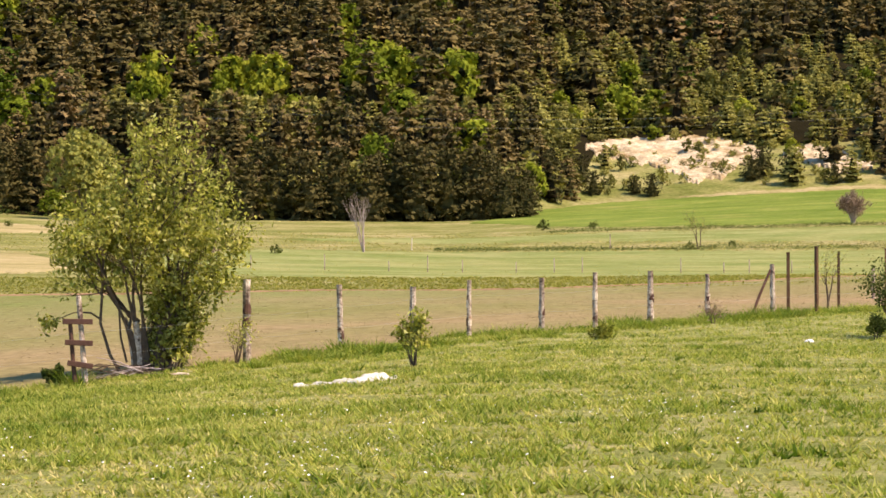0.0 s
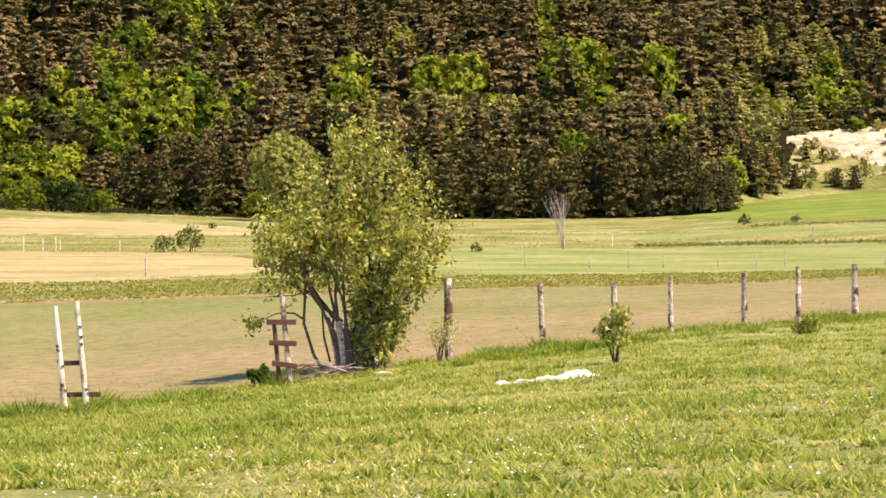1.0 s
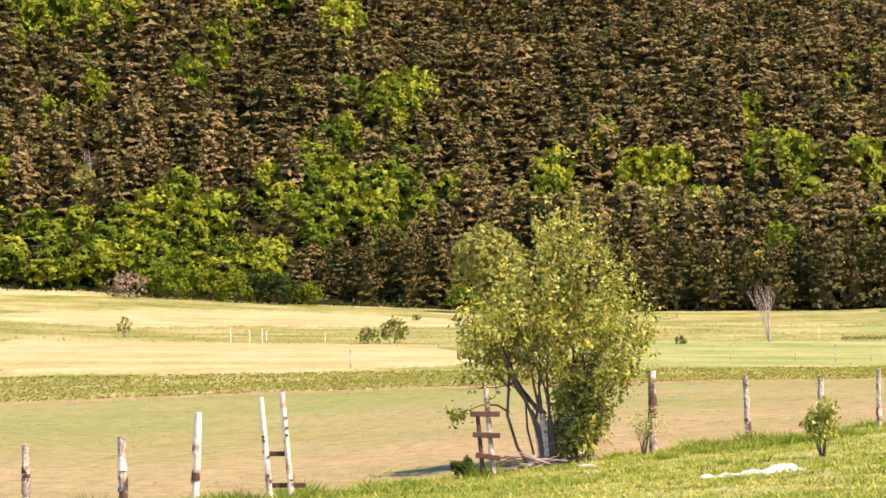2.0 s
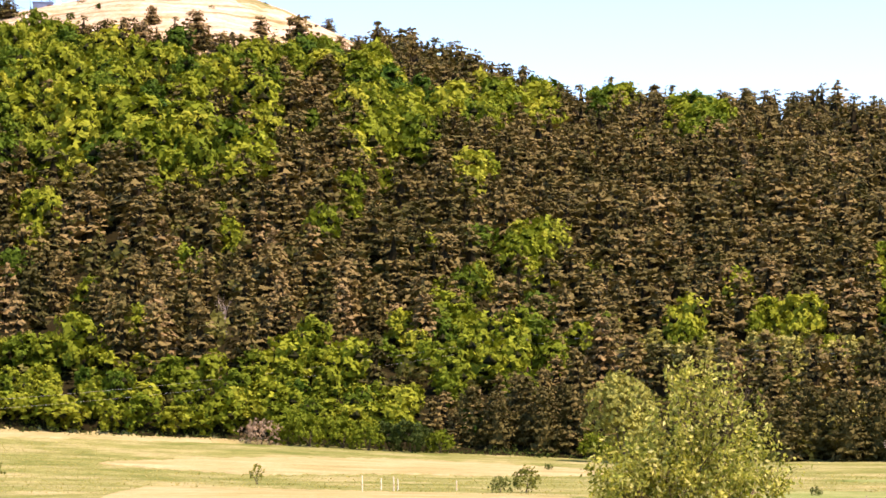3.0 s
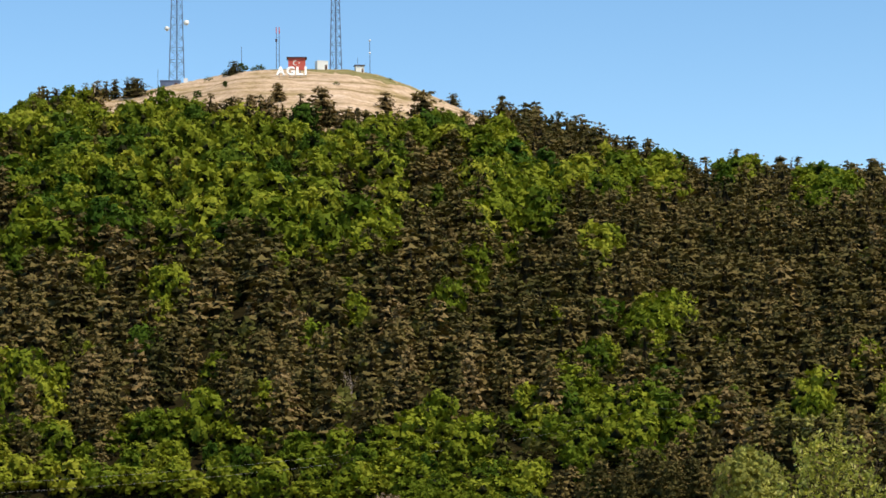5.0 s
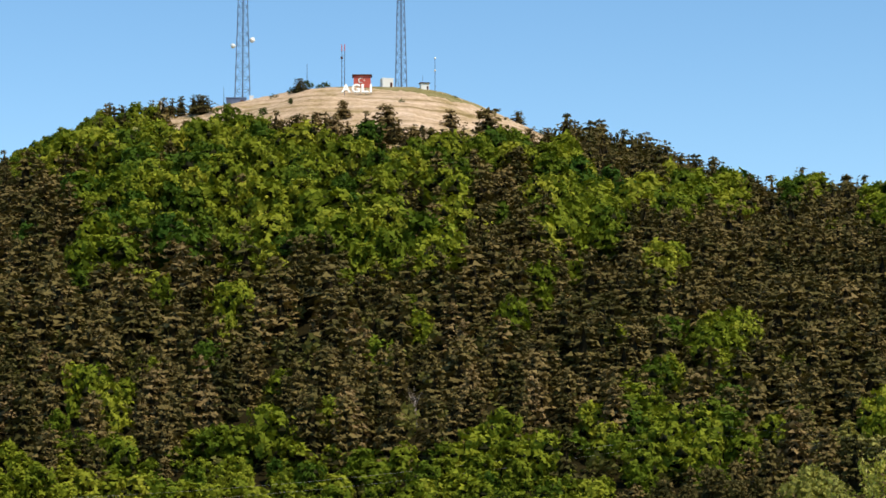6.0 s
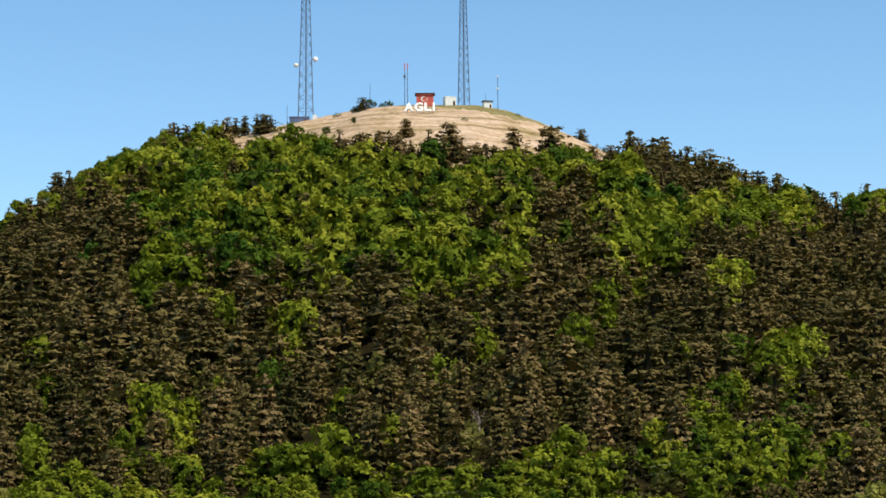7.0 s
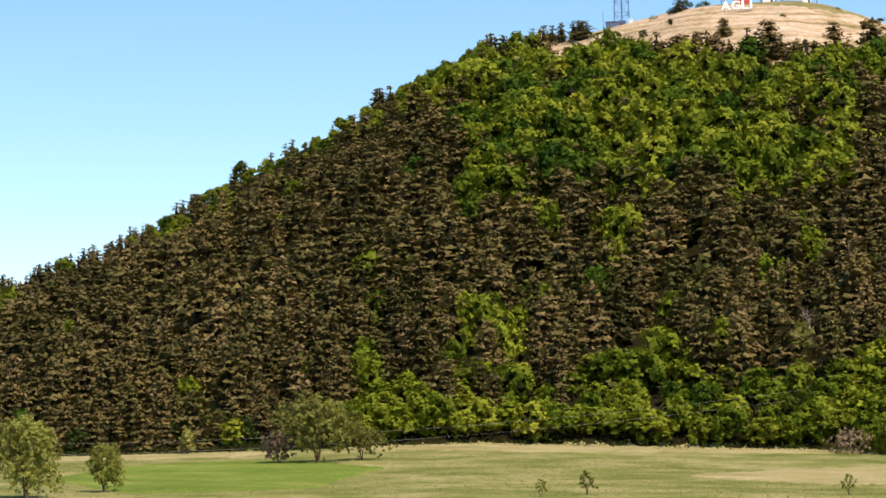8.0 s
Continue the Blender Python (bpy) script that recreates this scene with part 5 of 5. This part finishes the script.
def hut(name, at, w, d, h, wall, roof, label, turn, over=.5, door=True, flag=False):
    t = thing(name, at, label, "hut", turn=turn)
    bm = bmesh.new()
    box(bm, (w, d, h + 1.2), pose(0, 0, h / 2 - .6), .04)
    part("wall", bm, wall, t)
    bm = bmesh.new()
    box(bm, (w + 2 * over, d + 2 * over, .35), pose(0, 0, h + .18, 2), .04)
    part("roof", bm, roof, t)
    if door:
        bm = bmesh.new()
        box(bm, (w * .2, .1, h * .6), pose(w * .3, -d / 2 - .04, h * .3), .02)
        part("door", bm, M_ROOF, t, "dark door")
    if flag:
        bm = bmesh.new()
        outer = [(math.cos(a) * .95 - .55, math.sin(a) * .95) for a in np.linspace(.62, 5.66, 22)]
        inner = [(math.cos(a) * .74 - .30, math.sin(a) * .74) for a in np.linspace(5.40, .88, 22)]
        fr_ = [bm.verts.new((x, -d / 2 - .1, h * .58 + z)) for x, z in outer + inner]
        bk_ = [bm.verts.new((x, -d / 2 + .02, h * .58 + z)) for x, z in outer + inner]
        n = len(outer)
        for k in range(n - 1):
            bm.faces.new((fr_[k], fr_[k + 1], fr_[2 * n - 2 - k], fr_[2 * n - 1 - k]))
        for k in range(2 * n):
            bm.faces.new((fr_[k], bk_[k], bk_[(k + 1) % (2 * n)], fr_[(k + 1) % (2 * n)]))
        part("crescent", bm, M_WHITE, t, "white painted crescent")
        bm = bmesh.new()
        pts = [(.85 + (.42 if k % 2 == 0 else .17) * math.cos(math.pi + k * math.pi / 5), (.42 if k % 2 == 0 else .17) * math.sin(math.pi + k * math.pi / 5)) for k in range(10)]
        c = bm.verts.new((.85, -d / 2 - .12, h * .58))
        ring = [bm.verts.new((x, -d / 2 - .08, h * .58 + z)) for x, z in pts]
        for k in range(10):
            bm.faces.new((c, ring[k], ring[(k + 1) % 10]))
        part("star", bm, M_WHITE, t, "white painted star")
    return t


hut("summit_hut", spot(-19.26, 884), 6.4, 5, 4.7, M_RED, M_ROOF, "red summit hut with a dark overhanging roof", 19.3, .55, False, True)
hut("equipment_cabin", spot(-18.66, 896), 4.3, 3.6, 3.4, M_WHITE, M_WHITE, "white equipment cabin on the summit", 34, .06)
hut("equipment_cabin", spot(-17.74, 893), 3.2, 2.6, 2.7, M_WHITE, M_ROOF, "small pale cabin with a dark roof", 30, .35)
hut("tower_shed", spot(-22.32, 893), 7.5, 3, 1.9, M_STEEL, M_STEEL, "low dark grey shed at the tower's foot", 22, .2)
hut("equipment_cabin", spot(-21.95, 893), 1.5, 1.4, 1.6, M_WHITE, M_WHITE, "small white cabinet beside a tower", 20, .04, False)

# free-standing white letters
def sign():
    at = spot(-19.35, 842) + Vector((0, 0, 1.5))
    board = thing("hillside_sign", at, "big white letters leaning back on the bare summit", "sign", turn=19.35)
    x = -6.1
    for ch, wide in (("A", 3.7), ("G", 3.5), ("L", 3.0), ("I", 1.2)):
        cu = bpy.data.curves.new("letter", "FONT")
        cu.body, cu.size, cu.extrude, cu.offset = ch, 4.9, .25, .13
        tmp = bpy.data.objects.new("letter", cu)
        scene.collection.objects.link(tmp)
        bpy.context.view_layer.update()
        me = bpy.data.meshes.new_from_object(tmp.evaluated_get(bpy.context.evaluated_depsgraph_get()))
        bpy.data.objects.remove(tmp)
        xs = [v.co.x for v in me.vertices]
        k = (wide - .45) / (max(xs) - min(xs)) if ch != "I" else 1
        me.transform(Matrix.Diagonal((k, 1, 1, 1)) @ Matrix.Translation((-min(xs), 0, 0)))
        me.transform(pose(x, 0, .15, 55) @ Matrix.Diagonal((1, 1.2, 1, 1)))
        me.materials.clear()
        me.materials.append(M_WHITE)
        ob = new("letter", me)
        ob.parent = board
        x += wide
    for px in (-5.0, -1.2, 2.6, 4.6):
        V, F = tube([(px, 2.6, -3.0), (px, 2.1, 2.4)], [.09, .09], 5)
        part_of(board, "prop", V, F, M_STEEL, "steel prop behind the letters")


sign()

def summit_pine(at, h, wide, seed, tone, label, crown=.55):
    """A cone-shaped pine whose boughs reach to the ground."""
    r = np.random.default_rng(seed)
    tree = thing("pine_tree", at, label, "tree", "pines of the summit", r.uniform(0, 360))
    V, T, bark = pine_form(r, h, 9, 8, wide * 1.55, .0, crown, 3, 6, .12)
    P, Q = tube([(0, 0, -.6), (0, 0, h * .5), (0, 0, h * .94)], [.022 * h, .015 * h, .004 * h], 6)
    part_of(tree, "trunk", P, Q, M_BARK)
    # the core's tone 0 is painted inner shade
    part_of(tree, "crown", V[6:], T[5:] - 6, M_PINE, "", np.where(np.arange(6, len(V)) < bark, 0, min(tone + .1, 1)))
    return tree


SLIM, BROAD, BROWN = "slim cone-shaped pine on the bare summit", "broad cone-shaped pine with lit brown-green boughs", "brown-green pine at the bare summit's lower edge"
for k, (az, r, h, w, tone, label) in enumerate((
        (-19.71, 765, 6.8, .27, .8, SLIM), (-18.65, 697, 11.7, .34, .85, BROAD), (-17.12, 752, 5.9, .50, .8, BROAD), (-16.21, 742, 13.9, .38, .7, BROAD), (-15.47, 915, 5.2, .50, .4, "dark broad pine on the ridge"),
        (-23.18, 859, 7.6, .60, .15, "dark broad pine on the ridge"), (-20.37, 726, 5.4, .30, 1, SLIM), (-19.92, 683, 10.9, .36, .95, BROWN), (-20.84, 727, 5.1, .36, .9, BROWN), (-21.19, 724, 6.4, .40, .8, BROWN),
        (-15.18, 803, 6.8, .42, .8, BROAD), (-16.89, 723, 6.4, .40, .9, BROWN), (-17.17, 718, 5.6, .36, .6, BROWN), (-23.17, 746, 8.7, .30, .9, SLIM), (-23.89, 769, 6.8, .45, .85, BROWN), (-23.55, 785, 4.4, .3, .7, SLIM),
        (-19.16, 682, 8.7, .44, 1, BROWN), (-20.79, 870, 5.6, .42, .1, "dark small pine on the ridge"), (-14.02, 925, 9.5, .34, .3, "dark pine on the ridge"), (-19.64, 688, 5.4, .4, .9, BROWN), (-18.06, 686, 6.4, .45, .75, BROWN),
        (-14.75, 835, 7, .4, .6, BROWN), (-17.6, 690, 7.5, .4, .5, BROWN), (-7.61, 985, 15, .25, .3, "tall dark pine rising over the skyline"), (-12.1, 938, 11, .4, .4, "dark pine on the ridge"))):
    summit_pine(spot(az, r), h, w, 400 + k, tone, label)
leafy_tree(spot(-22.5, 732), 13.0, 430, "big rounded green tree below the summit", .52, .05, M_LEAF, .45, 260, .05, open_=.12)
for k, (az, r, h, w) in enumerate(((-20.6, 880, 3.6, .7), (-20.97, 872, 2.2, .9), (-20.14, 893, 2.4, .9), (-20.3, 893, 1.8, .9), (-21.66, 797, 2.7, .65), (-21.0, 799, 2.2, .5), (-18.3, 803, 1.3, 1.2), (-21.4, 872, 1.6, 1.2),
                                   (-24.5, 868, 4, .8), (-23.9, 872, 4.5, .8), (-14.9, 915, 1.8, 1.1), (-14.6, 918, 1.8, 1.1), (-14.42, 920, 2.2, .9), (-16.2, 890, 1.0, 1.2), (-17.0, 890, 1.0, 1.2))):
    leafy_tree(spot(az, r), h, 300 + k, "low dark bush on the bare summit", w, .0, M_DARKLEAF, .35, 60, .12, "summit_bush", "bush", "bushes on the summit")

# ---------- power line ----------
pole_at = spot(-10.78, 448)
power_pole = thing("power_pole", pole_at, "dark wooden power pole with a white insulator", "power pole", turn=-12)
top_z = EYE_Z + 448 * math.tan(radians(3.16)) - pole_at.z
V, F = tube([(0, 0, -1), (0, 0, top_z * .5), (0, 0, top_z)], [.2, .17, .14], 8)
part_of(power_pole, "pole", V, F, M_DARKWOOD)
bm = bmesh.new()
box(bm, (2.0, .14, .14), pose(0, 0, top_z - .25), .02)
part("crossarm", bm, M_DARKWOOD, power_pole)
bm = bmesh.new()
bmesh.ops.create_cone(bm, cap_ends=True, segments=10, radius1=.16, radius2=.11, depth=.4, matrix=pose(0, 0, top_z + .05))
part("insulator", bm, M_WHITE, power_pole, "white insulator", True)


def span(a, b, sag, label):
    """Overhead wires from a to b."""
    line = thing("power_line", a, label, "power line")
    for off in (-.9, .9):
        pts = [a.lerp(b, k / 30) - a + Vector((off * .3, off, -sag * 4 * (k / 30) * (1 - k / 30) + off * .9)) for k in range(31)]
        V, F = tube(pts, [.012] * 31, 4)
        part_of(line, "cable", V, F, M_WIRE)


def air(az, r, el):
    return Vector((r * math.sin(radians(az)), r * math.cos(radians(az)), EYE_Z + r * math.tan(radians(el))))


tip = pole_at + Vector((0, 0, top_z + .2))
span(tip, air(-46, 360, 1.75), 7.5, "thin overhead wires along the wood")
span(tip, air(16, 430, 3.1), 6.0, "thin overhead wires along the wood's edge")

# ---------- grass ----------
M_CRUMB = foliage("soil_crumbs", [(0, (.17, .125, .06)), (.5, (.30, .235, .12)), (1, (.43, .35, .19))], .2, .2, .5)
LATTICE = np.random.default_rng(99).uniform(-1, 1, (64, 64))


def mottle(x, y, s, shift):
    """Irregular soft patches of about s metres, from -1 to 1."""
    u, v = x / s + shift * 7.31, y / s + shift * 3.17
    i, j = np.floor(u).astype(int), np.floor(v).astype(int)
    f, g = u - i, v - j
    f, g = f * f * (3 - 2 * f), g * g * (3 - 2 * g)
    at = lambda a, b: LATTICE[a % 64, b % 64]
    return (at(i, j) * (1 - f) + at(i + 1, j) * f) * (1 - g) + (at(i, j + 1) * (1 - f) + at(i + 1, j + 1) * f) * g


def tufts(name, n, az, near, far, height, label, tone, blades=6, width=.010, seed=1, material=M_GRASS, tall=None, power=1.0, shift=.45, lift=(.01, 0)):
    g = np.random.default_rng(seed)
    a = g.uniform(az[0], az[-1], n * 2)
    r0, r1 = np.interp(a, az, near), np.interp(a, az, far)
    r = np.sqrt(r0**2 + (r1**2 - r0**2) * g.uniform(0, 1, n * 2) ** power)
    x, y = r * np.sin(np.radians(a)), r * np.cos(np.radians(a))
    lush = np.clip(.55 + .22 * mottle(x, y, 3.4, 1) + .30 * mottle(x, y, 1.2, 2) + .45 * mottle(x, y, .45, 3), -.2, 1.4)
    keep = g.uniform(0, 1, n * 2) < .55 + .45 * lush
    x, y, lush, r, a = x[keep][:n], y[keep][:n], lush[keep][:n], r[keep][:n], a[keep][:n]
    n = len(x)
    z = land(x, y) + lift[0] + lift[1] * r
    h = height * (.5 + .8 * np.clip(lush, 0, 1.3)) * g.uniform(.6, 1.3, n)
    if tall is not None:
        h = h * tall(x, y, a, r)
    base = np.repeat(np.stack([x, y, z], 1), blades, 0)
    m = n * blades
    hh = np.repeat(h, blades) * g.uniform(.6, 1.15, m)
    t = g.uniform(0, 6.283, m)
    d = np.stack([np.cos(t), np.sin(t), 0 * t], 1)
    s = np.stack([-np.sin(t + g.uniform(-1, 1, m)), np.cos(t), 0 * t], 1)
    root = base + d * (hh * g.uniform(0, .45, m))[:, None]
    w = width * g.uniform(.6, 1.3, m)[:, None]
    lean = (hh * g.uniform(.3, 1.7, m))[:, None]
    up = np.array([0, 0, 1.0])
    tip_ = root + d * lean + up * hh[:, None]
    V = np.stack([root - s * w, root + s * w, tip_], 1).reshape(-1, 3)
    F = np.arange(m * 3).reshape(-1, 3)
    tn = np.clip(tone[0] + (tone[1] - tone[0]) * (np.repeat(g.uniform(0, 1, n), blades) * .6 + g.uniform(0, 1, m) * .4)
                 - shift * np.repeat(np.clip(lush, 0, 1.2) - .5, blades), 0, 1)
    ob = solid(name, V, F, material, False, np.repeat(tn, 3))
    return tagged(ob, label, "grass", kind="stuff")


gaz = [-22, -14, -8, -3, 2, 7, 11.5]
fence_d = [fence_r(max(a, -19)) for a in gaz]
tufts("pasture_grass", 47000, gaz, [20, 19, 14.5, 14, 14, 14, 14], [f + .5 for f in fence_d], .075, "short uneven spring grass of the pasture", (.15, 1.0), 5, .014, 1, power=1.1)
tufts("pasture_herbs", 30000, gaz, [20, 19, 14.5, 14, 14, 14, 14], [f + .5 for f in fence_d], .028, "low leafy herbs among the pasture grass", (.1, .9), 4, .026, 5, power=1.2)
tufts("weed_clumps", 5200, gaz, [20, 19, 14.5, 14, 14, 14, 14], [f - .5 for f in fence_d], .07, "dark green leafy weeds in clumps on the pasture", (.0, .35), 7, .020, 8,
      tall=lambda x, y, a, r: np.where(mottle(x, y, 1.6, 5) + .8 * mottle(x, y, .6, 6) > .35, 1.1, .3))
tufts("tall_grass", 9000, gaz, [f - 3.5 for f in fence_d], [f + 1.0 for f in fence_d], .17, "taller green grass along the fence", (.0, .7), 7, .016, 2,
      tall=lambda x, y, a, r: np.clip(.75 + 1.1 * ripple(x, y, 1.9, 2.2) + .8 * ripple(x, y, 5.3, 7.7), .15, 2.2) * np.where((a > -8.6) & (a < -5.9), .35, 1))
tufts("meadow_grass", 9000, [-39, -33, -27, -21], [235, 228, 226, 226], [372, 376, 374, 372], .10, "rough tufty grass of the far meadow", (.3, 1), 3, .06, 14, M_VERGE)
tufts("valley_grass", 11000, [-21, -14, -8, -2, 5, 11.5], [158, 156, 158, 160, 160, 160], [330, 340, 340, 325, 312, 312], .11, "short tufty grass of the valley fields", (.3, 1), 3, .07, 15, M_VERGE)
tufts("soil_crumbs", 13000, gaz, [f + 1.4 for f in fence_d], [106] * 7, .008, "flat dry crumbs and wisps on the tilled field", (.0, 1.0), 3, .030, 6, M_CRUMB, lift=(.055, .0004))
tufts("verge_grass", 12000, gaz, [109] * 7, [152] * 7, .10, "rough meadow grass past the tilled field", (.05, .55), 5, .06, 4, M_VERGE)


def daisies(n, seed):
    g = np.random.default_rng(seed)
    cx = g.uniform(-17, 8, 40)
    c = g.integers(0, 40, n)
    az = np.clip(cx[c] + g.normal(size=n) * .9, -19, 10.5)
    r = np.clip(15 + 12 * ((c * 37) % 17) / 17 + g.normal(size=n) * .9, 14, 34)
    x, y = r * np.sin(np.radians(az)), r * np.cos(np.radians(az))
    z = land(x, y) + g.uniform(.06, .12, n)
    s = g.uniform(.006, .012, n)
    V, F = [], []
    for i in range(n):
        o = len(V)
        V.append((x[i], y[i], z[i] + s[i] * .3))
        for k in range(6):
            t = k * 1.0472
            V.append((x[i] + s[i] * math.cos(t), y[i] + s[i] * math.sin(t), z[i] + s[i] * (.5 * math.sin(t + i))))
        F += [(o, o + 1 + k, o + 1 + (k + 1) % 6) for k in range(6)]
    return tagged(solid("daisies", V, F, M_WHITE), "small white daisies scattered in the grass", "flowers", kind="stuff")


daisies(520, 11)
